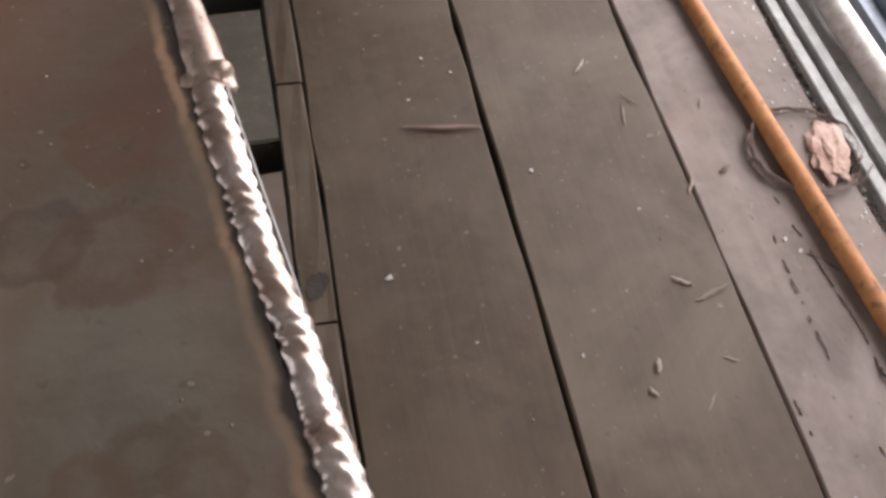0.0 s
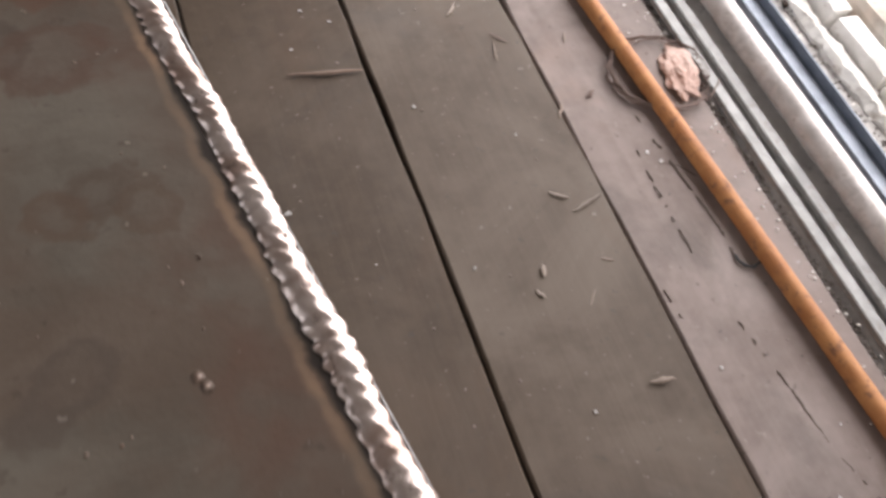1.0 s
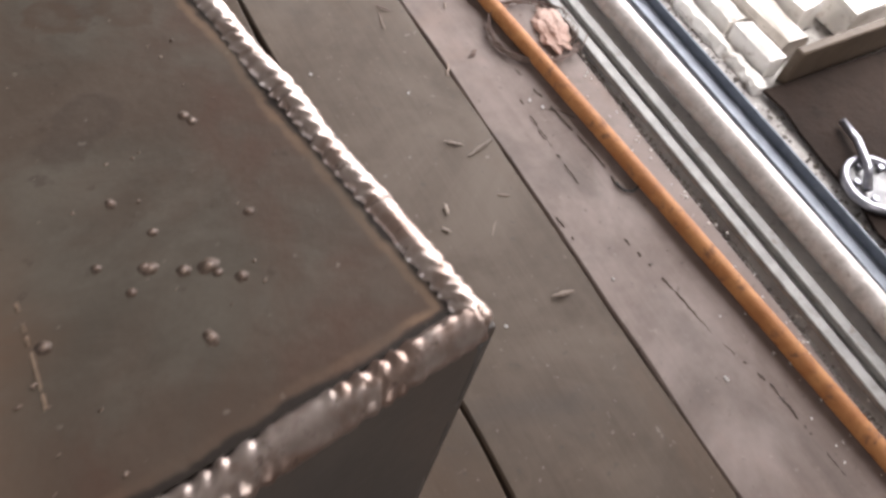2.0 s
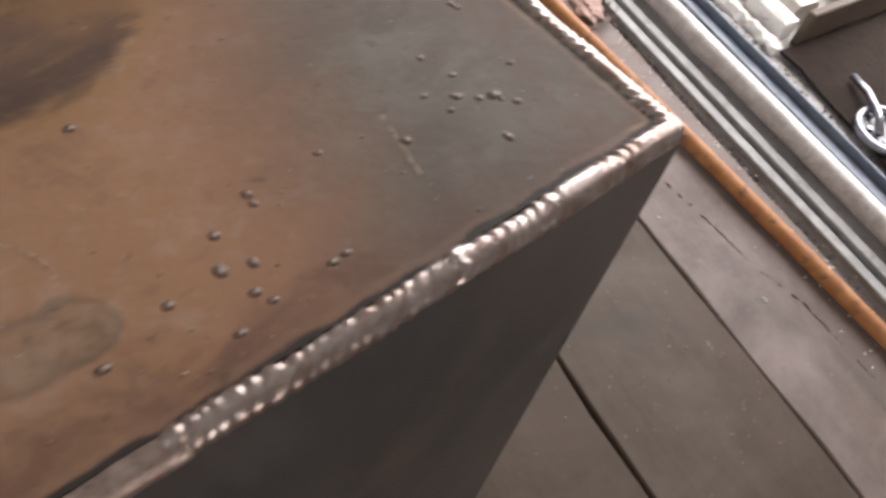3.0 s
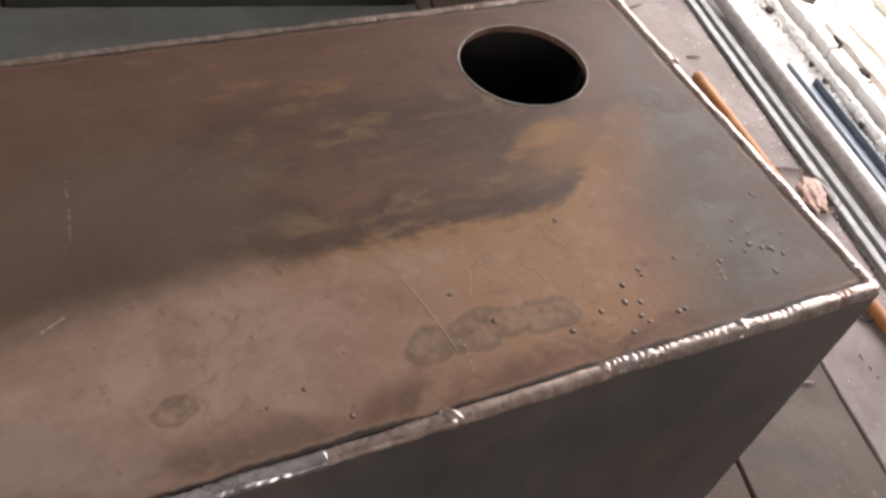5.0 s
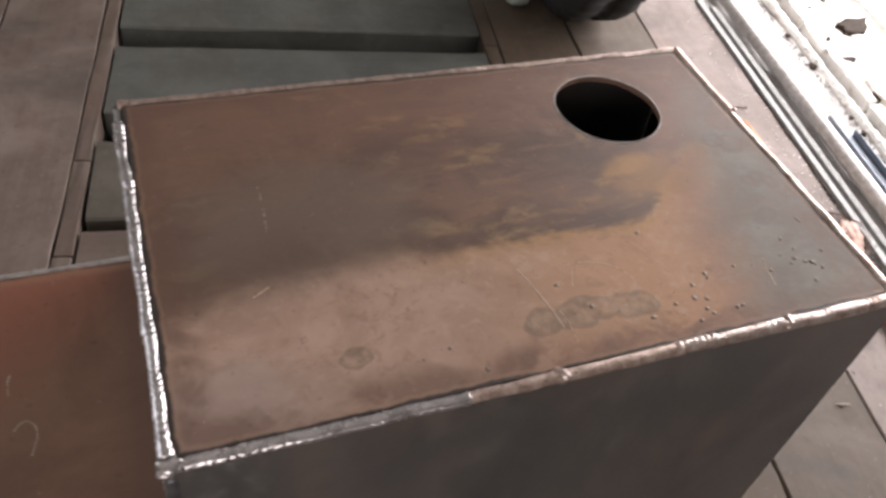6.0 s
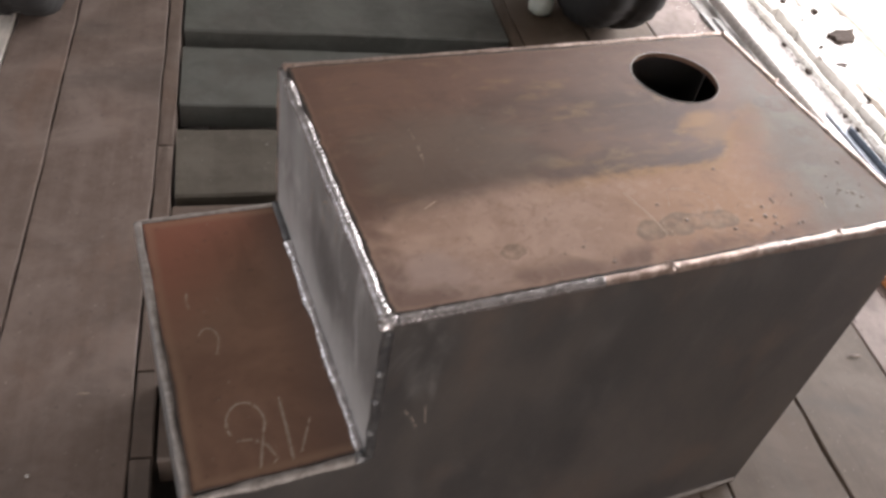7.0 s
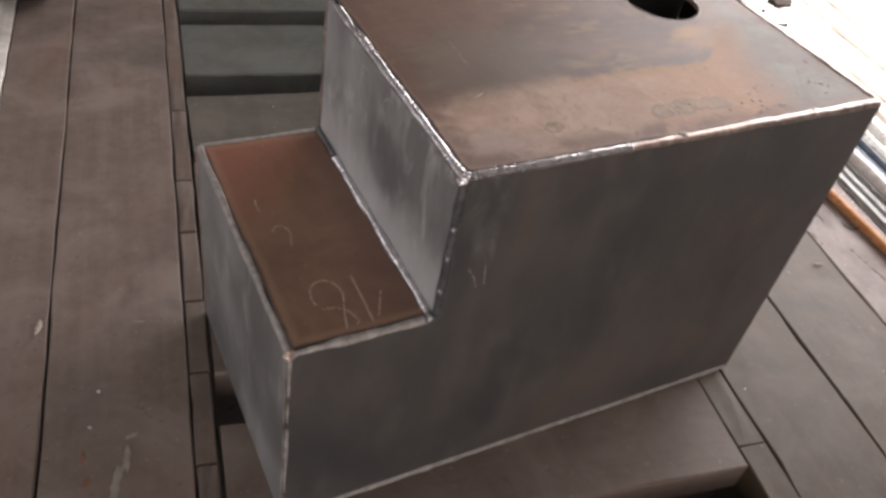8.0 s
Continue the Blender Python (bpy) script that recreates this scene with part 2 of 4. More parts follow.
    # heat tint: a pale line outside the dark line by the bead, reddish brown beyond
    d = n.math("MINIMUM", n.math("MINIMUM", x, n.math("SUBTRACT", LONG, x)), n.math("MINIMUM", y, n.math("SUBTRACT", WIDE, y)))
    d = n.math("ADD", d, n.math("ADD", n.math("MULTIPLY", wob2, 0.007), n.math("MULTIPLY", n.math("SUBTRACT", n.noise(75, None, 3, 0.6), 0.5), 0.004)))
    patchy = n.step(n.noise(17, None, 4, 0.6, 0.6), 0.36, 0.62)
    redden = n.math("SUBTRACT", 1.0, n.step(n.math("SUBTRACT", d, n.math("MULTIPLY", patchy, 0.014)), 0.008, 0.034))
    c = n.mix(n.math("MULTIPLY", n.math("MULTIPLY", redden, n.math("ADD", 0.35, n.math("MULTIPLY", patchy, 0.65))), 0.7), c, (0.112, 0.062, 0.044))
    pale = n.math("MULTIPLY", n.step(d, 0.0108, 0.0122), n.math("SUBTRACT", 1.0, n.step(d, 0.0128, 0.0152)))
    c = n.mix(n.math("MULTIPLY", n.math("MULTIPLY", pale, n.math("ADD", 0.25, n.math("MULTIPLY", patchy, 0.75))), n.math("ADD", 0.22, n.math("MULTIPLY", n.step(x, 0.570, 0.585), 0.60))), c, (0.34, 0.225, 0.145))
    # shadow at the toe of the bead, painted as a dark line
    c = n.mix(n.math("SUBTRACT", 1.0, n.step(d, 0.0098, 0.0116)), c, (0.040, 0.032, 0.027))
    # pitting and dust
    c = n.mix(n.math("MULTIPLY", n.step(n.noise(120, None, 3, 0.6), 0.64, 0.72), 0.4), c, (0.06, 0.045, 0.036))
    c = n.mix(n.math("MULTIPLY", n.step(n.noise(240, None, 2, 0.6), 0.70, 0.76), 0.35), c, (0.40, 0.34, 0.29))
    r = n.math("ADD", n.math("ADD", 0.47, n.math("MULTIPLY", band, 0.06)), n.math("ADD", n.math("MULTIPLY", bare, -0.04), n.math("MULTIPLY", fine, 0.16)))
    m = n.math("ADD", 0.12, n.math("MULTIPLY", bare, 0.10))
    return n.done(c, r, m, n.math("ADD", n.math("MULTIPLY", mid, 1.2), fine), 0.12, 0.0016, 0.28)


def tank_step_steel():
    n = Nodes("tank_step_steel")
    x, y, z = n.xyz()
    flow, fine = n.noise(8, None, 5, 0.6, 0.8), n.noise(190, None, 4, 0.62)
    c = n.mix(n.step(flow, 0.36, 0.64), (0.150, 0.083, 0.055), (0.205, 0.117, 0.078))
    red = n.step(n.math("ADD", n.math("SUBTRACT", y, n.math("MULTIPLY", x, 0.8)), n.math("MULTIPLY", flow, 0.1)), 0.33, 0.50)
    c = n.mix(n.math("MULTIPLY", red, 0.7), c, (0.25, 0.085, 0.052))
    # corner beside the riser darkened in the colour
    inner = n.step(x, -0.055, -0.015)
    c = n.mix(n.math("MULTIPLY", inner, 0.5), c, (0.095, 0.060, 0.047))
    d = n.math("MINIMUM", n.math("ADD", x, STEP), n.math("MINIMUM", y, n.math("SUBTRACT", WIDE, y)))
    d = n.math("ADD", d, n.math("MULTIPLY", n.math("SUBTRACT", flow, 0.5), 0.012))
    pale = n.math("MULTIPLY", n.step(d, 0.010, 0.014), n.math("SUBTRACT", 1.0, n.step(d, 0.014, 0.024)))
    c = n.mix(n.math("MULTIPLY", pale, 0.45), c, (0.27, 0.17, 0.11))
    c = n.mix(n.math("SUBTRACT", 1.0, n.step(d, 0.008, 0.012)), c, (0.06, 0.045, 0.038))
    c = n.mix(n.math("MULTIPLY", n.step(n.noise(120, None, 3, 0.6), 0.64, 0.72), 0.35), c, (0.06, 0.04, 0.03))
    return n.done(c, n.math("ADD", 0.44, n.math("MULTIPLY", fine, 0.14)), 0.28, n.math("ADD", flow, fine), 0.12, 0.0015)


def tank_side_steel(name, a, b, streak, metallic, rough, strength=0.4, wiped=False, smudged=False, specular=0.5):
    """Mill-scale plate with upright smears."""
    n = Nodes(name)
    flow = n.noise(5.5, n.spread(None, (1, 1, 0.6)), 5, 0.62, 0.2)
    smear = n.noise(24, n.spread(None, (1, 1, 0.45)), 5, 0.62, 0.5)
    fine = n.noise(200, None, 4, 0.6)
    c = n.mix(n.step(flow, 0.34, 0.66), a, b)
    c = n.mix(n.math("MULTIPLY", n.step(smear, 0.50, 0.74), strength), c, streak)
    c = n.mix(n.math("MULTIPLY", n.step(n.noise(7, n.spread(None, (1, 1, 0.7)), 5, 0.6), 0.52, 0.68), 0.38), c, (0.105, 0.070, 0.052))
    c = n.mix(n.math("MULTIPLY", n.step(n.noise(110, None, 3, 0.6), 0.66, 0.72), 0.3), c, (0.03, 0.027, 0.025))
    x, y, z = n.xyz()
    if smudged:
        rub = n.step(ellipse(n, x, z, 0.030, 0.455, 0.030, 0.075, 0.1, n.math("MULTIPLY", n.math("SUBTRACT", smear, 0.5), 4.0)), 0.0, 0.9)
        c = n.mix(n.math("MULTIPLY", rub, 0.34), c, (0.20, 0.19, 0.18))
    if wiped:
        w = n.math("MULTIPLY", n.math("SUBTRACT", smear, 0.5), 0.10)
        low = n.math("SUBTRACT", 1.0, n.step(n.math("ADD", n.math("ADD", z, w), n.math("MULTIPLY", y, 0.06)), 0.350, 0.440))
        c = n.mix(n.math("MULTIPLY", low, 0.6), c, (0.56, 0.555, 0.55))
        blot = n.step(ellipse(n, y, z, 0.165, 0.425, 0.065, 0.060, 0.4, n.math("MULTIPLY", w, 9.0)), 0.0, 0.5)
        c = n.mix(n.math("MULTIPLY", blot, 0.6), c, (0.085, 0.083, 0.083))
    r = n.math("ADD", rough - 0.06, n.math("ADD", n.math("MULTIPLY", fine, 0.14), n.math("MULTIPLY", smear, 0.10)))
    return n.done(c, r, metallic, n.math("ADD", smear, n.math("MULTIPLY", fine, 0.6)), 0.10, 0.0015, specular)


STEEL_TOP = tank_top_steel()
STEEL_STEP = tank_step_steel()
# front dark, riser and left end pale: side light put into base colours
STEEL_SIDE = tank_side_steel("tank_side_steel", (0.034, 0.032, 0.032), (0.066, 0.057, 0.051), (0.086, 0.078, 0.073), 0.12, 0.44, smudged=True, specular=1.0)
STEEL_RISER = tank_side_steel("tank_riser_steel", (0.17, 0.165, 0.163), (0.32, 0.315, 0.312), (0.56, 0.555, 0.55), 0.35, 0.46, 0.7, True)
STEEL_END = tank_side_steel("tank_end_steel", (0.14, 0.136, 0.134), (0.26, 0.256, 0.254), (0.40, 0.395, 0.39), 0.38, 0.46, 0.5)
BEAD_BRIGHT = metal("weld_bright", (0.31, 0.225, 0.190), (0.50, 0.43, 0.395), (0.09, 0.057, 0.043), 0.33, 0.86, 5.0, 0.55, 0.07)
# whiter bead metal with silvery highlights put into its colour
BEAD_HIGHLIT = metal("weld_highlit", (0.40, 0.375, 0.375), (0.62, 0.59, 0.595), (0.13, 0.10, 0.09), 0.25, 0.90, 5.0, 0.58, 0.07)
BEAD_DULL = metal("weld_dull", (0.28, 0.205, 0.17), (0.46, 0.36, 0.31), (0.07, 0.055, 0.046), 0.36, 0.75, 8.0, 0.55, 0.25)
BEAD_DARK = metal("weld_dark", (0.10, 0.10, 0.105), (0.17, 0.17, 0.17), (0.05, 0.045, 0.04), 0.38, 0.75, 5.0, 0.58, 0.2)
BEAD_PALE = metal("weld_pale", (0.22, 0.195, 0.18), (0.34, 0.31, 0.285), (0.15, 0.12, 0.105), 0.5, 0.3, 6.0, 0.58, 0.25)
SPATTER = metal("weld_spatter", (0.15, 0.10, 0.075), (0.31, 0.235, 0.19), (0.085, 0.058, 0.046), 0.42, 0.35, 9.0, 0.6, 0.1)
BURNT = plain("burnt_scale", (0.105, 0.072, 0.053), 0.6, 0.1, 0.4)
CHALK = plain("chalk", (0.34, 0.28, 0.23), 0.95)
SCRATCH = plain("bare_scratch", (0.42, 0.31, 0.23), 0.5, 0.4)
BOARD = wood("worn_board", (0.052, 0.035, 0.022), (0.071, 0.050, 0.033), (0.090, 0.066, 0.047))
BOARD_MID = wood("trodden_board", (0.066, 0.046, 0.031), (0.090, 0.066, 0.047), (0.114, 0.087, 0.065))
# left planks: colour raised to match the stronger light on that side
BOARD_PALE = wood("light_paled_board", (0.104, 0.075, 0.060), (0.137, 0.102, 0.085), (0.171, 0.132, 0.113))
# third plank paled in colour for doorway light; also colours the crumbs
BOARD_LIT_DUSTY = wood("lit_dusty_board", (0.165, 0.126, 0.109), (0.215, 0.170, 0.151), (0.275, 0.226, 0.206))
BOARD_DARK = wood("oily_board", (0.082, 0.058, 0.046), (0.108, 0.080, 0.064), (0.134, 0.103, 0.085))
BOARD_GREY = wood("greyed_board", (0.060, 0.051, 0.039), (0.081, 0.070, 0.055), (0.101, 0.088, 0.071), tint=(1.0, 0.97, 0.92))
# far cover boards: vehicle's shade and green bounce put into the colour
BOARD_GREEN_SHADE = wood("green_shade_board", (0.057, 0.058, 0.050), (0.076, 0.077, 0.068), (0.095, 0.096, 0.085), tint=(0.95, 0.98, 0.92))
SPLINTER = wood("pale_splinter", (0.19, 0.145, 0.115), (0.27, 0.215, 0.175), (0.35, 0.295, 0.25))
REDDISH = wood("reddish_stick", (0.13, 0.083, 0.060), (0.18, 0.118, 0.087), (0.235, 0.165, 0.125))
CONCRETE = rough_stone("dusty_concrete", (0.38, 0.36, 0.345), (0.52, 0.50, 0.48), (0.20, 0.185, 0.175), 0.92, 1.6)
DIRT = rough_stone("packed_dirt", (0.10, 0.085, 0.075), (0.17, 0.15, 0.135), (0.045, 0.038, 0.033), 0.95, 2.0)
WHITE_BRICK = rough_stone("limewashed_brick", (0.72, 0.69, 0.65), (0.84, 0.82, 0.79), (0.38, 0.32, 0.27), 0.9, 1.4)
RAW_WOOD = wood("raw_brown_wood", (0.058, 0.040, 0.027), (0.085, 0.061, 0.042), (0.115, 0.086, 0.062))
TIMBER_AND_GLARE = wood("bleached_timber_and_glare", (0.42, 0.37, 0.32), (0.58, 0.53, 0.47), (0.70, 0.65, 0.60))
PIPE_GREY = metal("galvanised_pipe", (0.42, 0.385, 0.36), (0.58, 0.545, 0.52), (0.35, 0.305, 0.275), 0.44, 0.25, 4.5, 0.55, 0.25)
BAR_GREY = metal("grey_bar", (0.22, 0.217, 0.21), (0.31, 0.306, 0.296), (0.20, 0.175, 0.16), 0.52, 0.12, 2.6, 0.54, 0.2)
BAR_BLUE = metal("blue_grey_angle", (0.150, 0.170, 0.205), (0.215, 0.238, 0.280), (0.30, 0.30, 0.305), 0.42, 0.3, 2.0, 0.64, 0.15)
ROD_RUST = metal("orange_rust", (0.34, 0.135, 0.044), (0.44, 0.200, 0.072), (0.21, 0.098, 0.052), 0.66, 0.05, 2.4, 0.52, 0.3)
CHROME = metal("polished_flange", (0.24, 0.24, 0.275), (0.36, 0.36, 0.40), (0.10, 0.10, 0.12), 0.34, 0.95, 3.0, 0.62, 0.1)
DARK_SHEET = rough_stone("brown_sheet", (0.020, 0.013, 0.010), (0.032, 0.021, 0.016), (0.013, 0.009, 0.007), 0.95, 0.5)
SOIL_SHADE = rough_stone("soil_and_shade", (0.030, 0.022, 0.018), (0.050, 0.037, 0.030), (0.018, 0.014, 0.012), 0.98, 3.0)
RUBBER = plain("tyre_rubber", (0.022, 0.021, 0.021), 0.8, 0, 0.35)
RIM_PAINT = plain("dark_rim", (0.05, 0.055, 0.05), 0.5)
PINK = rough_stone("pink_plaster", (0.46, 0.31, 0.26), (0.62, 0.47, 0.41), (0.28, 0.18, 0.15), 0.95, 3.0)
FIBRE = plain("brown_twine", (0.15, 0.105, 0.088), 0.9, 0, 0.4)
PALE_PLASTIC = plain("pale_plastic", (0.62, 0.66, 0.60), 0.4)
PLASTER = rough_stone("grey_plaster", (0.34, 0.33, 0.31), (0.42, 0.41, 0.39), (0.26, 0.25, 0.24), 0.95, 0.5)
PIT_WALL = rough_stone("pit_wall", (0.10, 0.09, 0.08), (0.14, 0.125, 0.115), (0.05, 0.045, 0.04), 0.95, 1.0)


# ---- mesh helpers ----
def link(name, bm, material, parent=None, label="", smooth=False):
    me = bpy.data.meshes.new(name)
    bmesh.ops.recalc_face_normals(bm, faces=bm.faces)
    bm.to_mesh(me)
    bm.free()
    me.materials.append(material)
    if smooth:
        me.polygons.foreach_set("use_smooth", [True] * len(me.polygons))
    ob = new(name, me)
    if parent:
        ob.parent = parent
    if label:
        ob["label"] = label
    return ob


def part(name, bm, material, parent, label="", smooth=False):
    return link(name, bm, material, parent, label, smooth)


def empty(name, m, label="", category="", group="", kind=""):
    ob = new(name)
    ob.empty_display_size = 0.02
    ob.matrix_world = m
    return tagged(ob, label, category, group, kind)


def box(x0, x1, y0, y1, z0, z1, bevel=0.0, segments=1):
    fresh = bmesh.new()
    bmesh.ops.create_cube(fresh, size=1.0)
    for v in fresh.verts:
        v.co = Vector(((x0 + x1) / 2 + v.co.x * (x1 - x0), (y0 + y1) / 2 + v.co.y * (y1 - y0), (z0 + z1) / 2 + v.co.z * (z1 - z0)))
    if bevel:
        bmesh.ops.bevel(fresh, geom=fresh.edges[:], offset=bevel, segments=segments, affect="EDGES", profile=0.6)
    return fresh


def sweep(points, radius, sides=8, bm=None, flat=1.0):
    """A tube along points; radius is a number or a function of the index."""
    bm = bm or bmesh.new()
    pts = [Vector(p) for p in points]
    rings = []
    for i, p in enumerate(pts):
        way = (pts[min(i + 1, len(pts) - 1)] - pts[max(i - 1, 0)]).normalized()
        side = way.cross(Vector((0, 0, 1)))
        side = side.normalized() if side.length > 1e-4 else Vector((1, 0, 0))
        up = side.cross(way).normalized()
        r = radius(i) if callable(radius) else radius
        rings.append([bm.verts.new(p + side * (r * math.cos(2 * math.pi * k / sides)) + up * (r * flat * math.sin(2 * math.pi * k / sides))) for k in range(sides)])
    for a, b in zip(rings, rings[1:]):
        for k in range(sides):
            bm.faces.new((a[k], a[(k + 1) % sides], b[(k + 1) % sides], b[k]))
    bm.faces.new(rings[0][::-1])
    bm.faces.new(rings[-1])
    return bm


def prism(outline, z0, z1):
    """An upright prism over a list of (x, y)."""
    bm = bmesh.new()
    lo = [bm.verts.new((x, y, z0)) for x, y in outline]
    hi = [bm.verts.new((x, y, z1)) for x, y in outline]
    bm.faces.new(lo[::-1])
    bm.faces.new(hi)
    for i in range(len(outline)):
        j = (i + 1) % len(outline)
        bm.faces.new((lo[i], lo[j], hi[j], hi[i]))
    return bm


def board(width, length, thick, rng, ragged=0.0009, bevel=0.0018, cup=0.0006, step=0.07):
    """A sawn board along y, top at z = 0, with uneven worn edges."""
    bm = bmesh.new()
    count = max(3, int(length / step))
    rings = []
    for i in range(count + 1):
        y = -length / 2 + length * i / count
        l = -width / 2 + rng.gauss(0, ragged)
        r = width / 2 + rng.gauss(0, ragged)
        zt = rng.gauss(0, cup)
        b = bevel * rng.uniform(0.6, 1.5)
        prof = ((l, -thick), (l, -b * 1.2 + zt), (l + b, zt), (l * 0.4, zt + rng.gauss(0, cup)), (r * 0.4, zt + rng.gauss(0, cup)), (r - b, zt), (r, -b * 1.2 + zt), (r, -thick))
        rings.append([bm.verts.new((x, y, z)) for x, z in prof])
    for a, b2 in zip(rings, rings[1:]):
        for k in range(8):
            bm.faces.new((a[k], b2[k], b2[(k + 1) % 8], a[(k + 1) % 8]))
    bm.faces.new(rings[0])
    bm.faces.new(rings[-1][::-1])
    return bm


def at_floor(u, v, z=0.0, turn=0.0):
    return FLOOR @ pose(u, v, z, 0, 0, turn)


# ---- room ----
rng = random.Random(4)


# walls and ceiling are out of view, added to steer the daylight
def wall(name, u0, u1, v0, v1, z0, z1):
    ob = link(name, box(u0, u1, v0, v1, z0, z1), PLASTER)
    ob.matrix_world = FLOOR
    return tagged(ob, "unseen plain grey wall added to enclose and shape daylight", "wall", kind="structure")


wall("wall_west", -2.8, -2.55, -3.0, 0.1, -0.3, 3.2)
wall("wall_west_far", -2.8, -2.55, 1.7, 4.6, -0.3, 3.2)
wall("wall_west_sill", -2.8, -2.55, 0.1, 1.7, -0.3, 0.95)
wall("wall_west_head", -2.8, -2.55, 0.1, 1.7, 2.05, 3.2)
wall("wall_south", -2.55, -1.4, -3.0, -2.75, -0.3, 3.2)
wall("wall_south_far", 0.4, 2.08, -3.0, -2.75, -0.3, 3.2)
wall("wall_south_head", -1.4, 0.4, -3.0, -2.75, 2.1, 3.2)
wall("wall_north", -2.55, 2.08, 4.35, 4.6, -0.3, 3.2)
wall("wall_east", 2.08, 2.3, -3.0, 0.25, -0.3, 3.2)
wall("wall_east_far", 2.08, 2.3, 3.1, 4.6, -0.3, 3.2)
wall("wall_east_head", 2.08, 2.3, 0.25, 3.1, 2.0, 3.2)
ceiling = link("ceiling", box(-2.8, 2.5, -3.0, 4.6, 3.2, 3.35), PLASTER)
ceiling.matrix_world = FLOOR
tagged(ceiling, "unseen grey ceiling added to close off the sky", "ceiling", kind="structure")

ground = link("ground", prism([(-40, -40), (40, -40), (40, 40), (-40, 40)], -1.3, -1.2), DIRT)
tagged(ground, "dark packed earth under and round the workshop", "ground", kind="structure")
yard = link("yard_ground", prism([(2.3, -8), (14, -8), (14, 12), (2.3, 12)], -0.4, -0.03), CONCRETE)
yard.matrix_world = FLOOR
tagged(yard, "pale dusty concrete yard outside the doorway", "ground", kind="structure")

# dark pit under the loose cover boards
PIT0, PIT1 = -0.232, 0.545
pit = empty("inspection_pit", FLOOR, "dark inspection pit below the loose boards", "pit", kind="structure")
part("pit_wall", box(PIT0 - 0.10, PIT0 - 0.012, -2.7, 4.3, -1.15, -0.055), PIT_WALL, pit)
part("pit_wall", box(PIT1 + 0.012, PIT1 + 0.10, -2.7, 4.3, -1.15, -0.055), PIT_WALL, pit)
part("pit_floor", box(PIT0, PIT1, -2.7, 4.3, -1.2, -1.15), PIT_WALL, pit)

# concrete apron beside the boards, under the bars
apron_bm = bmesh.new()
NU, NV = 26, 150
grid = []
for i in range(NU + 1):
    row = []
    for j in range(NV + 1):
        u, v = 1.152 + (2.3 - 1.152) * (i / NU) ** 1.3, -2.75 + 7.1 * j / NV
        h = -0.004 + 0.005 * noise.noise((u * 9, v * 9, 1.7)) + 0.004 * noise.noise((u * 30, v * 30, 5.1))
        if i == 0:
            h -= 0.006
            u += 0.006 * noise.noise((v * 14, 0.3, 2.0))
        row.append(apron_bm.verts.new((u, v, h)))
    grid.append(row)
for i in range(NU):
    for j in range(NV):
        apron_bm.faces.new((grid[i][j], grid[i + 1][j], grid[i + 1][j + 1], grid[i][j + 1]))
low = [[apron_bm.verts.new((u, v, -0.4)) for v in (-2.75, 4.35)] for u in (1.152, 2.3)]
apron_bm.faces.new([low[0][0], low[0][1], low[1][1], low[1][0]])
for side in ([grid[0][j] for j in range(NV + 1)], [grid[NU][j] for j in range(NV + 1)]):
    k = 0 if side[0] is grid[0][0] else 1
    apron_bm.faces.new(side + [low[k][1], low[k][0]])
apron = link("concrete_apron", apron_bm, CONCRETE, None, "", True)
apron.matrix_world = FLOOR
tagged(apron, "pale rough dusty concrete strip beside the board floor", "floor", kind="structure")

# ---- the steel tank ----
tank = empty("stepped_steel_tank", Matrix.Identity(4), "welded stepped steel tank with brown rusted plates and a round hole", "tank")
T = 0.006


def plate_with_hole(x0, x1, y0, y1, z0, z1, cx, cy, r, sides=72):
    bm = bmesh.new()
    levels = []
    corners = [(x0, y0), (x1, y0), (x1, y1), (x0, y1)]
    for z in (z0, z1):
        ring = []
        rim = []
        for k in range(sides):
            a = 2 * math.pi * k / sides
            rr = r + 0.0004 * math.sin(9 * a) + 0.0003 * math.sin(23 * a)
            ring.append(bm.verts.new((cx + rr * math.cos(a), cy + rr * math.sin(a), z)))
            dx, dy = math.cos(a), math.sin(a)
            t = min((x1 - cx) / dx if dx > 1e-6 else (x0 - cx) / dx if dx < -1e-6 else 1e9, (y1 - cy) / dy if dy > 1e-6 else (y0 - cy) / dy if dy < -1e-6 else 1e9)
            rim.append(bm.verts.new((cx + dx * t, cy + dy * t, z)))
        cor = [bm.verts.new((*c, z)) for c in corners]
        levels.append((ring, rim, cor))
    for ring, rim, cor in levels:
        for k in range(sides):
            j = (k + 1) % sides
            p, q = rim[k].co, rim[j].co
            extra = []
            if abs(p.x - q.x) > 1e-6 and abs(p.y - q.y) > 1e-6:
                extra = [min(cor, key=lambda c: (c.co - p).length + (c.co - q).length)]
            bm.faces.new([ring[k], rim[k]] + extra + [rim[j], ring[j]])
    (ra, ma, ca), (rb, mb, cb) = levels
    for k in range(sides):
        j = (k + 1) % sides
        bm.faces.new((ra[k], rb[k], rb[j], ra[j]))
    for i in range(4):
        j = (i + 1) % 4
        bm.faces.new((ca[i], ca[j], cb[j], cb[i]))
    return bm


def upright(outline, y0, y1):
    """A plate standing in the xz plane over a list of (x, z)."""
    bm = bmesh.new()
    a = [bm.verts.new((x, y0, z)) for x, z in outline]
    b = [bm.verts.new((x, y1, z)) for x, z in outline]
    bm.faces.new(a)
    bm.faces.new(b[::-1])
    for i in range(len(outline)):
        j = (i + 1) % len(outline)
        bm.faces.new((a[i], b[i], b[j], a[j]))
    bmesh.ops.bevel(bm, geom=bm.edges[:], offset=0.0007, segments=1, affect="EDGES")
    return bm


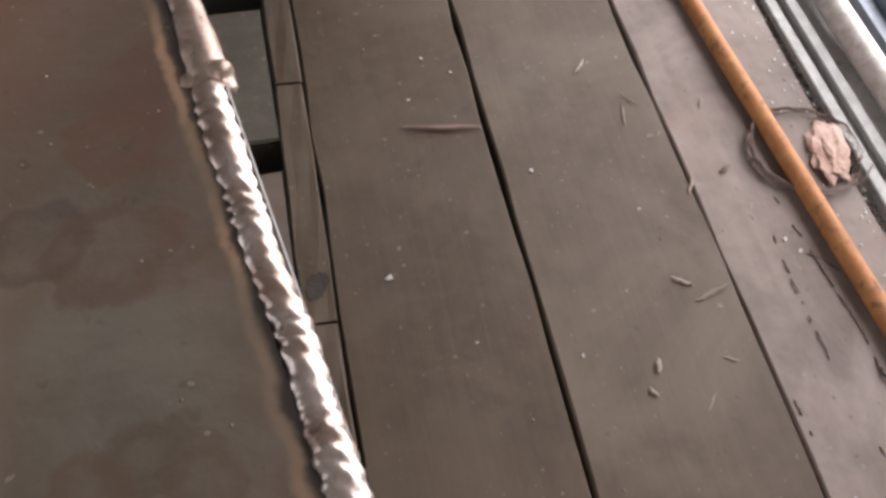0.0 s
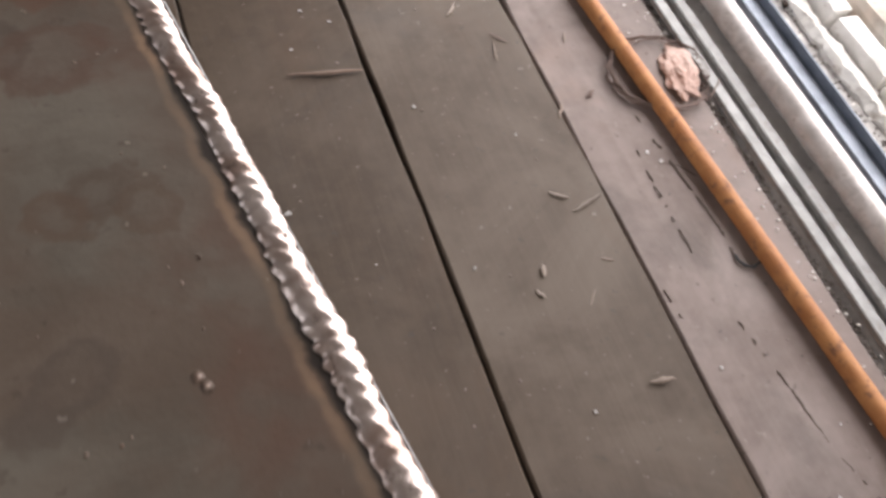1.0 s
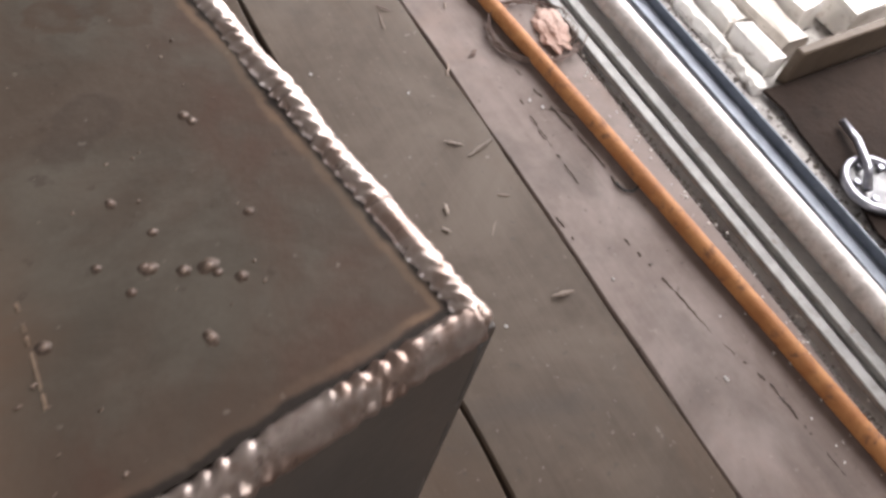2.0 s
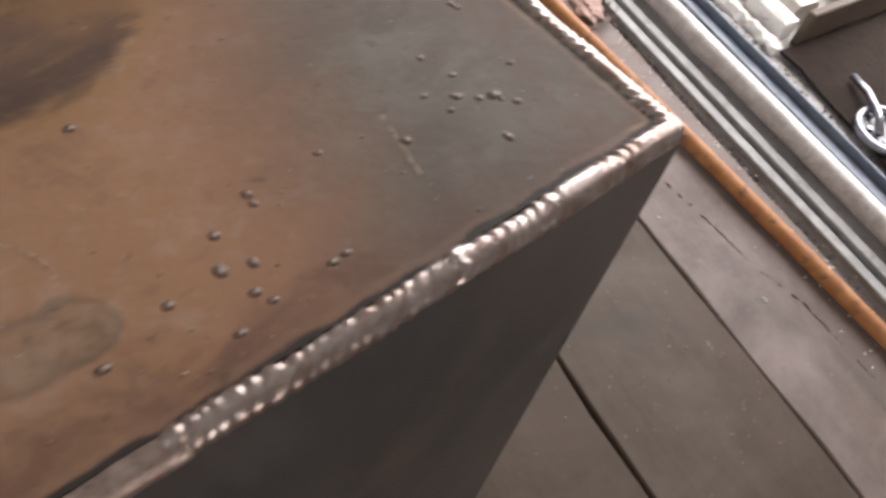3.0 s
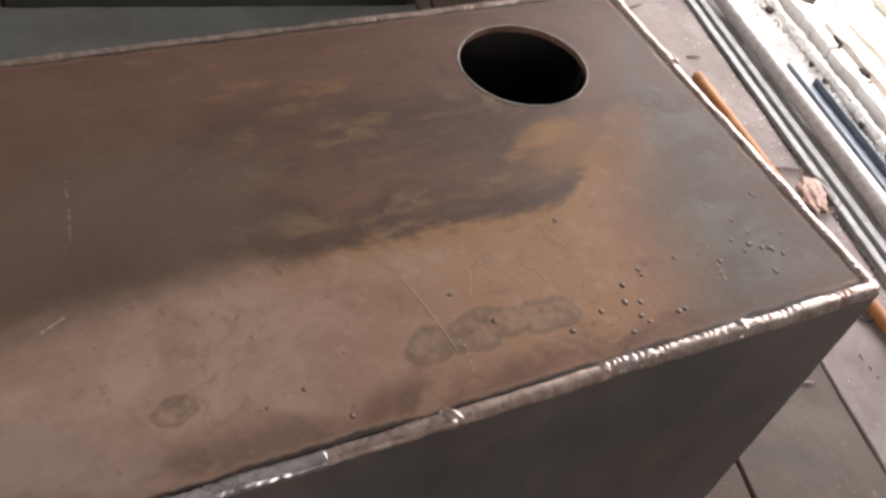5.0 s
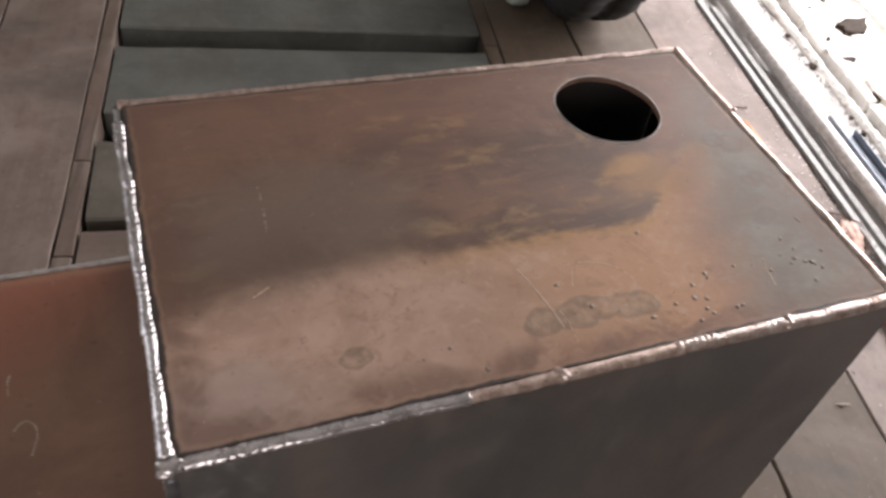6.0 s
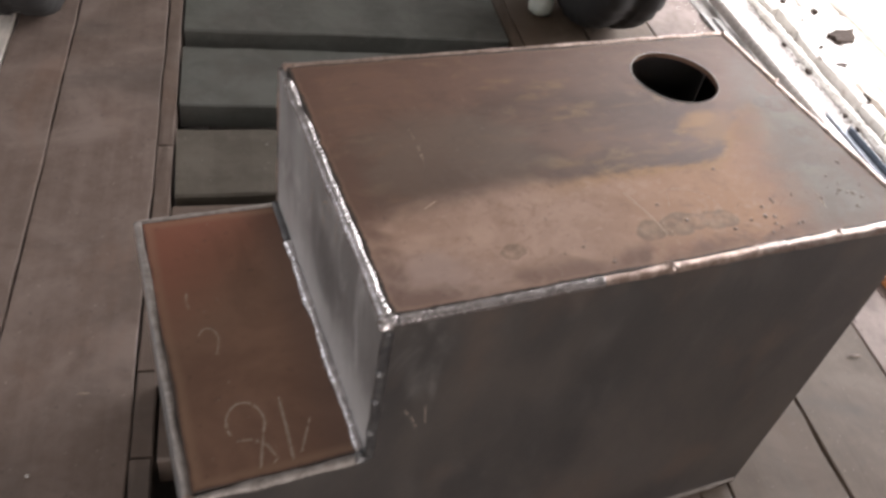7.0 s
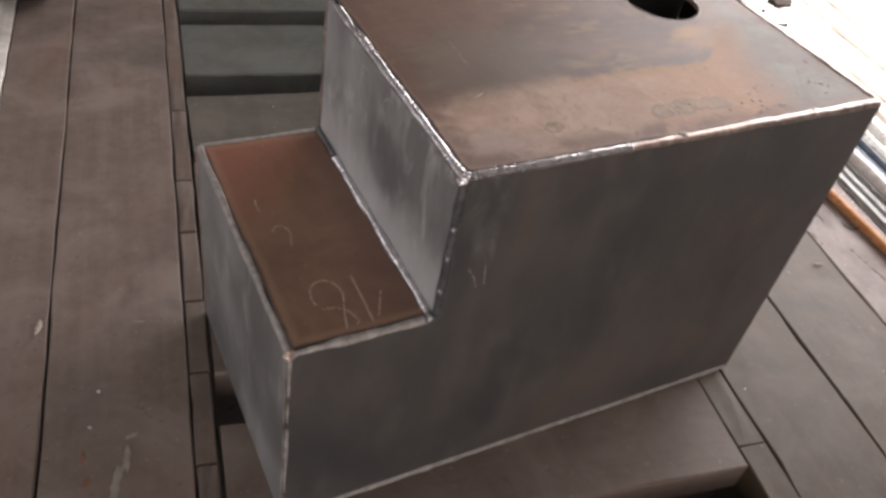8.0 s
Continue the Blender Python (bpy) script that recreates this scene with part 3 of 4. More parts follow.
HOLE = (0.463, 0.289, 0.054)
part("top_plate", plate_with_hole(0.0075, LONG - 0.0088, 0.0088, WIDE - 0.0075, TOP - 0.0015 - T, TOP - 0.0015, *HOLE), STEEL_TOP, tank, "brown and grey top plate with a cut round hole")
# pale ring added to draw the glint on the cut edge
rim_pts = [(HOLE[0] + (HOLE[2] + 0.0003) * math.cos(2 * math.pi * i / 72), HOLE[1] + (HOLE[2] + 0.0003) * math.sin(2 * math.pi * i / 72), TOP - 0.0015) for i in range(73)]
part("hole_rim", sweep(rim_pts, lambda i: 0.0007 + 0.0003 * noise.noise((i * 0.4, 1.0, 2.0)), 6), BEAD_PALE, tank, "thin pale ring for the glint along the cut hole", True)
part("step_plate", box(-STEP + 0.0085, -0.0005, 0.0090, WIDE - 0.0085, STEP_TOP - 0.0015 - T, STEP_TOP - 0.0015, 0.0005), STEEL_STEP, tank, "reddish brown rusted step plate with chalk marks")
shape = [(-STEP, 0.002), (LONG, 0.002), (LONG, TOP - 0.0045), (0.0, TOP - 0.0045), (0.0, STEP_TOP - 0.0045), (-STEP, STEP_TOP - 0.0045)]
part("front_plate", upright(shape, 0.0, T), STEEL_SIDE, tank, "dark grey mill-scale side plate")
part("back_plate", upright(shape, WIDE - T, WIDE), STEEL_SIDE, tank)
# unseen strips added below the seams to stop light leaking inside
for strip in ((0.006, LONG - 0.006, 0.0062, 0.016), (0.006, LONG - 0.006, WIDE - 0.016, WIDE - 0.0062), (0.0062, 0.016, 0.017, WIDE - 0.017), (LONG - 0.016, LONG - 0.0062, 0.017, WIDE - 0.017)):
    part("light_block_strip", box(*strip, TOP - 0.0130, TOP - 0.0078), STEEL_SIDE, tank)
part("riser_plate", box(0.0, T, T + 0.001, WIDE - T - 0.001, STEP_TOP - 0.03, TOP - 0.0045, 0.0006), STEEL_RISER, tank, "wiped grey riser plate, paled for light from the left")
part("end_plate", box(-STEP, -STEP + T, T + 0.001, WIDE - T - 0.001, 0.002, STEP_TOP - 0.0045, 0.0006), STEEL_END, tank, "grey end plate, paled for light from the left")
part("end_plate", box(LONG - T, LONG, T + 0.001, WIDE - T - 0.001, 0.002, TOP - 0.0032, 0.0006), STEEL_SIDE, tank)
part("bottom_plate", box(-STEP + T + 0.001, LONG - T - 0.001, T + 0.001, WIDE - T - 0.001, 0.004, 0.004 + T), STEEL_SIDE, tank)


def bead(a, b, radius, seed, ripple=0.16, pitch=0.0072, wander=0.0012, lumps=0.2, squash=0.9, chevron=0.45):
    """A weld seam from a to b: overlapping ripples, uneven width, a few lumps."""
    r = random.Random(seed)
    a, b = Vector(a), Vector(b)
    length = (b - a).length
    way = (b - a) / length
    side = way.cross(Vector((0, 0, 1)))
    side = side.normalized() if side.length > 0.01 else Vector((1, 0, 0))
    up = side.cross(way)
    count = int(length / 0.0007)
    sides = 20
    bm = bmesh.new()
    rings = []
    phase = 0.0
    for i in range(count + 1):
        s = length * i / count
        phase += length / count / (pitch * (1.0 + 0.75 * noise.noise((s * 110, seed, 0.0))))
        strength = ripple * max(0.15, 0.75 + 1.1 * noise.noise((s * 45, seed * 2.3, 7.0)))
        base = 1 + lumps * noise.noise((s * 28, seed * 1.7, 3.0)) + 0.35 * lumps * noise.noise((s * 75, seed * 1.7, 8.0))
        off_s = wander * noise.noise((s * 30, seed * 3.1, 1.0))
        off_u = 0.5 * wander * noise.noise((s * 36, seed * 3.1, 6.0))
        skew = 0.85 + 0.35 * noise.noise((s * 22, seed * 4.4, 2.0))
        ring = []
        for k in range(sides):
            ang = 2 * math.pi * k / sides
            w = math.sin(ang - math.pi / 4)
            lag = (phase - chevron * w * w - skew * w + 0.55 * noise.noise((s * 85, ang * 1.0, seed + 4.0))) % 1.0
            # each ripple rises slowly and falls off behind its front
            rise = math.sin(0.5 * math.pi * lag / 0.72) ** 2 if lag < 0.72 else math.cos(0.5 * math.pi * (lag - 0.72) / 0.28) ** 2
            toe = 0.35 * strength * (rise - 0.5) * w * w
            rr = 0.9 * radius * (base + 0.62 * strength * (rise - 0.5) * (1 - 0.5 * w * w) + toe + 0.05 * noise.noise((s * 110, ang * 1.1, seed + 9.0)))
            if i in (0, count):
                rr *= 0.55
            ring.append(bm.verts.new(a + way * s + side * (off_s + rr * math.cos(ang)) + up * (off_u + rr * squash * math.sin(ang))))
        rings.append(ring)
    for p, q in zip(rings, rings[1:]):
        for k in range(sides):
            bm.faces.new((p[k], p[(k + 1) % sides], q[(k + 1) % sides], q[k]))
    bm.faces.new(rings[0][::-1])
    bm.faces.new(rings[-1])
    return bm


def seam(a, b, radius, seed, material, label, **more):
    return part("weld_bead", bead(a, b, radius, seed, **more), material, tank, label, True)


c = 0.0044
seam((0.012, c, TOP - c), (0.205, c, TOP - c), 0.0056, 1, BEAD_HIGHLIT, "bright silvery weld bead", ripple=0.14, lumps=0.12)
seam((0.200, c, TOP - c), (0.380, c, TOP - c), 0.0058, 2, BEAD_DULL, "smooth dull weld bead", ripple=0.05, lumps=0.16, squash=0.8)
seam((0.374, c, TOP - c), (0.596, c, TOP - c), 0.0063, 3, BEAD_BRIGHT, "bright rippled weld bead", ripple=0.26, lumps=0.20, pitch=0.0056)
seam((LONG - 0.0054, 0.004, TOP - c), (LONG - 0.0054, 0.262, TOP - c), 0.0057, 4, BEAD_BRIGHT, "bright rippled weld bead", ripple=0.33, lumps=0.17, pitch=0.0054)
seam((LONG - c, 0.258, TOP - c), (LONG - c, WIDE - 0.004, TOP - c), 0.0060, 5, BEAD_DULL, "dull lumpy weld bead", ripple=0.14, lumps=0.34)
seam((LONG - 0.004, WIDE - c, TOP - c), (0.004, WIDE - c, TOP - c), 0.0052, 6, BEAD_DULL, "dull grey weld bead", ripple=0.2, lumps=0.3)
seam((0.0030, WIDE - 0.03, TOP - c), (0.0030, 0.010, TOP - c), 0.0055, 7, BEAD_HIGHLIT, "bright lumpy weld bead", ripple=0.26, lumps=0.30, pitch=0.0060)
seam((-STEP + 0.004, c, STEP_TOP - c), (-0.006, c, STEP_TOP - c), 0.0050, 8, BEAD_PALE, "pale dusty lumpy weld bead", ripple=0.2, lumps=0.45)
seam((-STEP + c, 0.006, STEP_TOP - c), (-STEP + c, WIDE - 0.006, STEP_TOP - c), 0.0046, 9, BEAD_PALE, "pale dusty weld bead", ripple=0.14, lumps=0.45)
seam((-STEP + 0.004, WIDE - c, STEP_TOP - c), (-0.004, WIDE - c, STEP_TOP - c), 0.0046, 10, BEAD_PALE, "pale dusty weld bead", ripple=0.2, lumps=0.3)
seam((-0.0035, 0.006, STEP_TOP + 0.001), (-0.0035, 0.30, STEP_TOP + 0.001), 0.0061, 11, BEAD_HIGHLIT, "bright lumpy inner weld bead", ripple=0.30, lumps=0.62, pitch=0.0068)
seam((-0.0035, 0.295, STEP_TOP + 0.001), (-0.0035, WIDE - 0.006, STEP_TOP + 0.001), 0.0046, 12, BEAD_DARK, "dark inner weld bead", lumps=0.3)
seam((0.0035, 0.0035, STEP_TOP + 0.004), (0.0035, 0.0035, TOP - 0.012), 0.0060, 13, BEAD_DARK, "dark smooth upright weld bead", ripple=0.05, lumps=0.12)
seam((-STEP + 0.003, 0.003, 0.006), (-STEP + 0.003, 0.003, STEP_TOP - 0.008), 0.0042, 14, BEAD_PALE, "thin upright weld bead", ripple=0.1, lumps=0.25)
seam((-STEP + 0.003, WIDE - 0.003, 0.006), (-STEP + 0.003, WIDE - 0.003, STEP_TOP - 0.008), 0.0042, 15, BEAD_DULL, "thin upright weld bead", ripple=0.1, lumps=0.25)
seam((0.003, WIDE - 0.003, STEP_TOP), (0.003, WIDE - 0.003, TOP - 0.008), 0.0040, 16, BEAD_DULL, "thin upright weld bead", ripple=0.1, lumps=0.25)
seam((LONG - 0.003, 0.003, 0.006), (LONG - 0.003, 0.003, TOP - 0.010), 0.0040, 17, BEAD_DARK, "dark upright weld bead", ripple=0.05, lumps=0.2)
seam((-STEP + 0.004, 0.0005, 0.005), (LONG - 0.004, 0.0005, 0.005), 0.0046, 18, BEAD_PALE, "thin weld bead along the bottom", ripple=0.1, lumps=0.35)


def blobs(places, seed, squash=0.55):
    r = random.Random(seed)
    bm = bmesh.new()
    for x, y, z, size in places:
        m = Matrix.Translation((x, y, z)) @ Matrix.Diagonal((size * r.uniform(0.8, 1.3), size * r.uniform(0.8, 1.3), size * squash, 1))
        bmesh.ops.create_icosphere(bm, subdivisions=1, radius=1.0, matrix=m)
    return bm


def lump(x, y, z, size, material, label):
    bm = bmesh.new()
    bmesh.ops.create_icosphere(bm, subdivisions=3, radius=size)
    for v in bm.verts:
        v.co = Vector((x, y, z)) + Vector((v.co.x * 1.25, v.co.y, v.co.z * 0.9)) * (1 + 0.5 * noise.noise(v.co * 220 + Vector((x, y, 1)) * 40))
    return part("weld_tack", bm, material, tank, label, True)


lump(0.276, c + 0.001, TOP - c, 0.0058, BEAD_BRIGHT, "bright weld tack")
lump(0.481, c + 0.001, TOP - c, 0.0068, BEAD_BRIGHT, "bright weld tack")
lump(LONG - c, 0.262, TOP - c, 0.0056, BEAD_DULL, "dull weld tack")
lump(0.004, 0.006, TOP - 0.006, 0.0070, BEAD_HIGHLIT, "rounded corner weld")
lump(LONG - 0.005, 0.005, TOP - 0.005, 0.0052, BEAD_DULL, "rounded corner weld")
lump(-0.003, 0.003, STEP_TOP + 0.001, 0.0065, BEAD_DARK, "dark corner weld")
lump(-STEP + 0.004, 0.004, STEP_TOP - 0.004, 0.0060, BEAD_DULL, "rounded corner weld")
for z in (0.46, 0.42, 0.37):
    lump(0.001, 0.001, z, 0.0034, BEAD_DARK, "small dark tack")

spots = []
for k in range(80):
    x, y = rng.gauss(0.43, 0.055), abs(rng.gauss(0.0, 0.045)) + 0.016
    spots.append((x, y, TOP - 0.0013, rng.choice((0.0004, 0.0006, 0.0008, 0.0011, 0.0015))))
for k in range(55):
    spots.append((rng.uniform(0.03, 0.30), rng.uniform(0.018, 0.11), TOP - 0.0013, rng.choice((0.0004, 0.0006, 0.0008, 0.0012))))
for k in range(40):
    spots.append((LONG - 0.018 - abs(rng.gauss(0, 0.05)), rng.uniform(0.03, 0.36), TOP - 0.0013, rng.choice((0.0004, 0.0006, 0.0008))))
for k in range(45):
    spots.append((rng.uniform(0.02, 0.58), rng.uniform(0.12, 0.365), TOP - 0.0013, rng.choice((0.0003, 0.0005, 0.0006))))
for k in range(26):
    spots.append((rng.uniform(0.02, 0.27), rng.uniform(0.016, 0.085), TOP - 0.0013, rng.uniform(0.0006, 0.0012)))
for x, y, s in ((0.531, 0.063, 0.0026), (0.534, 0.037, 0.0026), (0.545, 0.053, 0.0018), (0.538, 0.058, 0.0018), (0.416, 0.045, 0.0028), (0.42, 0.056, 0.0014), (0.397, 0.043, 0.0020), (0.426, 0.042, 0.0022), (0.576, 0.136, 0.0013), (0.565, 0.103, 0.0016), (0.21, 0.136, 0.0010)):
    spots.append((x, y, TOP - 0.0013, s * 0.75))
for x, y, s in ((0.544, 0.056, 0.0030), (0.530, 0.064, 0.0022), (0.524, 0.059, 0.0020), (0.520, 0.070, 0.0016), (0.532, 0.087, 0.0020), (0.537, 0.073, 0.0018), (0.562, 0.066, 0.0016), (0.564, 0.106, 0.0020), (0.447, 0.028, 0.0024), (0.372, 0.035, 0.0024), (0.500, 0.056, 0.0020), (0.225, 0.022, 0.0022), (0.205, 0.046, 0.0018), (0.183, 0.041, 0.0016)):
    spots.append((x, y, TOP - 0.0013, s * 0.75))
spots = [s for s in spots if 0.01 < s[0] < 0.59 and (s[0] - HOLE[0]) ** 2 + (s[1] - HOLE[1]) ** 2 > 0.058 ** 2]
tagged(part("weld_spatter", blobs([(x, y, z, s * 0.60) for x, y, z, s in spots], 3, 0.34), SPATTER, tank, "scattered dark weld spatter", True), kind="stuff")
burnt = [(x, y, TOP - 0.0015, s * 1.35) for x, y, z, s in spots if s > 0.0012]
tagged(part("burnt_spot", blobs(burnt, 5, 0.05), BURNT, tank, "dark burnt rings under the spatter", True), kind="stuff")
spots = [(rng.uniform(-STEP + 0.02, -0.015), rng.uniform(0.02, 0.36), STEP_TOP - 0.0013, rng.choice((0.0006, 0.0009))) for k in range(18)]
tagged(part("weld_spatter", blobs(spots, 4), SPATTER, tank, "", True), kind="stuff")


def stroke(name, pts, width, z, material, label, seed, broken=0.0):
    """A thin hand-drawn line lying on a plate."""
    r = random.Random(seed)
    fine = []
    for (x0, y0), (x1, y1) in zip(pts, pts[1:]):
        k = max(2, int(math.hypot(x1 - x0, y1 - y0) / 0.0012))
        fine += [(x0 + (x1 - x0) * i / k, y0 + (y1 - y0) * i / k) for i in range(k)]
    fine.append(pts[-1])
    bm = bmesh.new()
    for (x0, y0), (x1, y1) in zip(fine, fine[1:]):
        if r.random() < broken:
            continue
        d = Vector((x1 - x0, y1 - y0, 0))
        s = Vector((-d.y, d.x, 0)).normalized() * width * r.uniform(0.25, 0.6)
        p, q = Vector((x0, y0, z)), Vector((x1, y1, z)) + d * 0.15
        lo = [bm.verts.new(v) for v in (p - s, q - s, q + s, p + s)]
        hi = [bm.verts.new(v.co + Vector((0, 0, 0.0002))) for v in lo]
        bm.faces.new(hi)
        for i in range(4):
            bm.faces.new((lo[i], lo[(i + 1) % 4], hi[(i + 1) % 4], hi[i]))
    return part(name, bm, material, tank, label)


def arc(cx, cy, rx, ry, a0, a1, count=16):
    return [(cx + rx * math.cos(radians(a0 + (a1 - a0) * i / count)), cy + ry * math.sin(radians(a0 + (a1 - a0) * i / count))) for i in range(count + 1)]


zc = STEP_TOP - 0.0014
stroke("chalk_mark", arc(-0.101, 0.070, 0.018, 0.024, 205, -15) + [(-0.090, 0.045), (-0.097, 0.018)], 0.0022, zc, CHALK, "faint chalk loop", 1, 0.12)
stroke("chalk_mark", [(-0.112, 0.052), (-0.098, 0.050), (-0.086, 0.040), (-0.080, 0.024), (-0.086, 0.018)], 0.0016, zc, CHALK, "faint chalk stroke", 2, 0.35)
stroke("chalk_mark", [(-0.064, 0.091), (-0.0645, 0.055), (-0.066, 0.019)], 0.0022, zc, CHALK, "chalk stroke", 3, 0.08)
stroke("chalk_mark", [(-0.039, 0.062), (-0.048, 0.043), (-0.057, 0.024)], 0.0018, zc, CHALK, "faint chalk stroke", 4, 0.3)
stroke("chalk_mark", [(-0.129, 0.250), (-0.131, 0.240), (-0.130, 0.226)], 0.0022, zc, CHALK, "faint chalk stroke", 5, 0.3)
stroke("chalk_mark", arc(-0.117, 0.180, 0.010, 0.016, 150, -20) + [(-0.112, 0.160)], 0.0018, zc, CHALK, "faint chalk stroke", 6, 0.35)
zt = TOP - 0.0015
stroke("scratch", [(0.284, 0.107), (0.2875, 0.094), (0.2915, 0.078), (0.2950, 0.060), (0.297, 0.043)], 0.0012, zt, SCRATCH, "curved bare scratch", 7)
stroke("scratch", arc(0.335, 0.072, 0.040, 0.030, 110, -10, 20), 0.0008, zt, SCRATCH, "faint curved scratch", 8, 0.3)
stroke("scratch", [(0.300, 0.062), (0.303, 0.046), (0.301, 0.028)], 0.0007, zt, SCRATCH, "faint scratch", 9, 0.4)
stroke("scratch", [(0.330, 0.098), (0.322, 0.080)], 0.0007, zt, SCRATCH, "faint scratch", 10, 0.4)
stroke("scratch", [(0.104, 0.245), (0.103, 0.215), (0.101, 0.190)], 0.0007, zt, SCRATCH, "faint scratch", 11, 0.65)
stroke("scratch", [(0.078, 0.125), (0.092, 0.133)], 0.0016, zt, SCRATCH, "faint scratch", 12, 0.2)
stroke("scratch", [(0.500, 0.072), (0.497, 0.055), (0.494, 0.040)], 0.0006, zt, SCRATCH, "faint scratch", 13, 0.4)



def upright_stroke(pts, width, label, seed, broken=0.3):
    """A chalk line on an upright plate, given as points in space."""
    r = random.Random(seed)
    bm = bmesh.new()
    for p, q in zip(pts, pts[1:]):
        p, q = Vector(p), Vector(q)
        k = max(2, int((q - p).length / 0.0015))
        for i in range(k):
            if r.random() < broken:
                continue
            a, b = p.lerp(q, i / k), p.lerp(q, (i + 0.95) / k)
            w = width * r.uniform(0.3, 0.6)
            lo, hi = Vector((min(a.x, b.x), min(a.y, b.y), min(a.z, b.z))), Vector((max(a.x, b.x), max(a.y, b.y), max(a.z, b.z)))
            flat_x = abs(p.x - q.x) < 1e-6 and abs(p.x) < 0.001
            grow = Vector((0.00025, w, w)) if flat_x else Vector((w, 0.00025, w))
            m = Matrix.Translation((lo + hi) / 2) @ Matrix.Diagonal((*((hi - lo) + grow), 1))
            bmesh.ops.create_cube(bm, size=1.0, matrix=m)
    return part("chalk_mark", bm, CHALK, tank, label)


upright_stroke([(0.030, 0.0, 0.396), (0.040, 0.0, 0.380), (0.046, 0.0, 0.363)], 0.0013, "faint chalk stroke", 21, 0.55)
upright_stroke([(0.051, 0.0, 0.397), (0.055, 0.0, 0.366)], 0.0014, "faint chalk stroke", 22, 0.5)
upright_stroke([(0.0, 0.256, 0.498), (0.0, 0.236, 0.504), (0.0, 0.225, 0.490), (0.0, 0.226, 0.470), (0.0, 0.230, 0.455)], 0.0020, "faint chalk loop", 23)
upright_stroke([(0.0, 0.176, 0.468), (0.0, 0.189, 0.478), (0.0, 0.188, 0.493), (0.0, 0.174, 0.504), (0.0, 0.164, 0.500)], 0.0020, "faint chalk loop", 24)
upright_stroke([(0.0, 0.145, 0.503), (0.0, 0.141, 0.482)], 0.0020, "faint chalk stroke", 25, 0.15)

# ---- bars and pipes beside the boards ----

def lying(name, u, v0, v1, lean, label, category, group=""):
    """An Empty at the near end of a long thing that lies along v; lean: du per metre."""
    m = FLOOR @ Matrix.Translation((u, v0, 0)) @ Matrix.Rotation(-math.atan(lean), 4, "Z")
    return empty(name, m, label, category, group), (v1 - v0) / math.cos(math.atan(lean))


def long_tube(length, radius, z, sides=24, wall_thick=0.0, sag=0.0):
    count = max(8, int(length / 0.12))
    pts = [(sag * math.sin(3.1 * i / count + 0.4), length * i / count, z) for i in range(count + 1)]
    bm = sweep(pts, radius, sides)
    return bm


rod, ln = lying("rusty_rod", 1.153, -0.35, 0.985, -0.0745, "long round steel rod with orange rust on the boards", "rod")
part("shaft", long_tube(ln, 0.0105, 0.0107, 20, sag=0.002), ROD_RUST, rod, "", True)


def flat_bar(u, v0, v1, lean, width, thick, z, label):
    thing_, length = lying("flat_bar", u, v0, v1, lean, label, "steel bar", "bars lying beside the boards")
    part("bar", box(-width / 2, width / 2, 0, length, z, z + thick, 0.0012), BAR_GREY, thing_)


flat_bar(1.1880, -0.9, 1.50, -0.0130, 0.0150, 0.0085, -0.001, "grey flat steel bar lying on concrete")
flat_bar(1.2140, -0.9, 1.47, -0.0130, 0.0155, 0.0095, -0.001, "grey square steel bar lying on concrete")
pipe, ln = lying("steel_pipe", 1.2590, -0.9, 1.9, -0.015, "thick pale galvanised steel pipe lying on concrete", "pipe")
part("tube", long_tube(ln, 0.0165, 0.0168, 32), PIPE_GREY, pipe, "", True)


channel, ln = lying("steel_channel", 1.2880, -0.9, 1.010, 0.0, "blue-grey painted steel channel lying open side up", "steel channel")
part("flange", box(-0.0200, -0.0165, 0, ln, 0.0, 0.0190, 0.0010), BAR_BLUE, channel)
part("flange", box(0.0165, 0.0200, 0, ln - 0.050, 0.0, 0.0190, 0.0010), BAR_BLUE, channel)
part("web", box(-0.0163, 0.0163, 0, ln - 0.025, 0.0005, 0.0050, 0.0006), BAR_BLUE, channel)

# ---- bleached timber and white rubble by the doorway ----


def timber(u, v0, v1, width, high, seed, label, material=None, ragged=0.0022, step=0.045):
    r = random.Random(seed)
    ob = empty("timber", FLOOR @ pose(u, (v0 + v1) / 2, 0, 0, 0, r.uniform(-0.8, 0.8)), label, "timber", "timbers by the doorway")
    bm = board(width, v1 - v0, high, r, ragged, 0.006, 0.0012, step)
    bmesh.ops.translate(bm, vec=(0, 0, high - 0.004), verts=bm.verts)
    part("plank", bm, material or TIMBER_AND_GLARE, ob)


timber(1.362, 0.468, 1.62, 0.026, 0.014, 21, "rough whitened kerb strip on concrete", WHITE_BRICK, 0.0014, 0.010)
timber(1.434, 0.508, 1.12, 0.052, 0.042, 26, "long whitewashed timber by the doorway", TIMBER_AND_GLARE, 0.0008)
brace = empty("edge_plank", FLOOR @ pose(1.72, 0.487, 0.0, 0, 0, 2), "brown plank on edge holding back white rubble", "plank")
part("plank", box(-0.325, 0.330, -0.007, 0.007, 0.0, 0.058, 0.002), RAW_WOOD, brace)
timber(1.628, 0.66, 2.3, 0.083, 0.042, 22, "long bleached timber by the doorway")
timber(1.714, 0.60, 2.4, 0.082, 0.044, 23, "long bleached timber by the doorway")
timber(1.800, 0.5, 2.4, 0.085, 0.046, 24, "long bleached timber by the doorway")
timber(1.895, 0.5, 2.4, 0.09, 0.044, 25, "long bleached timber by the doorway")


def white_brick(u, v, z, turn, size, seed):
    r = random.Random(seed)
    bm = box(-size[0] / 2, size[0] / 2, -size[1] / 2, size[1] / 2, 0, size[2])
    bmesh.ops.subdivide_edges(bm, edges=bm.edges[:], cuts=3, use_grid_fill=True)
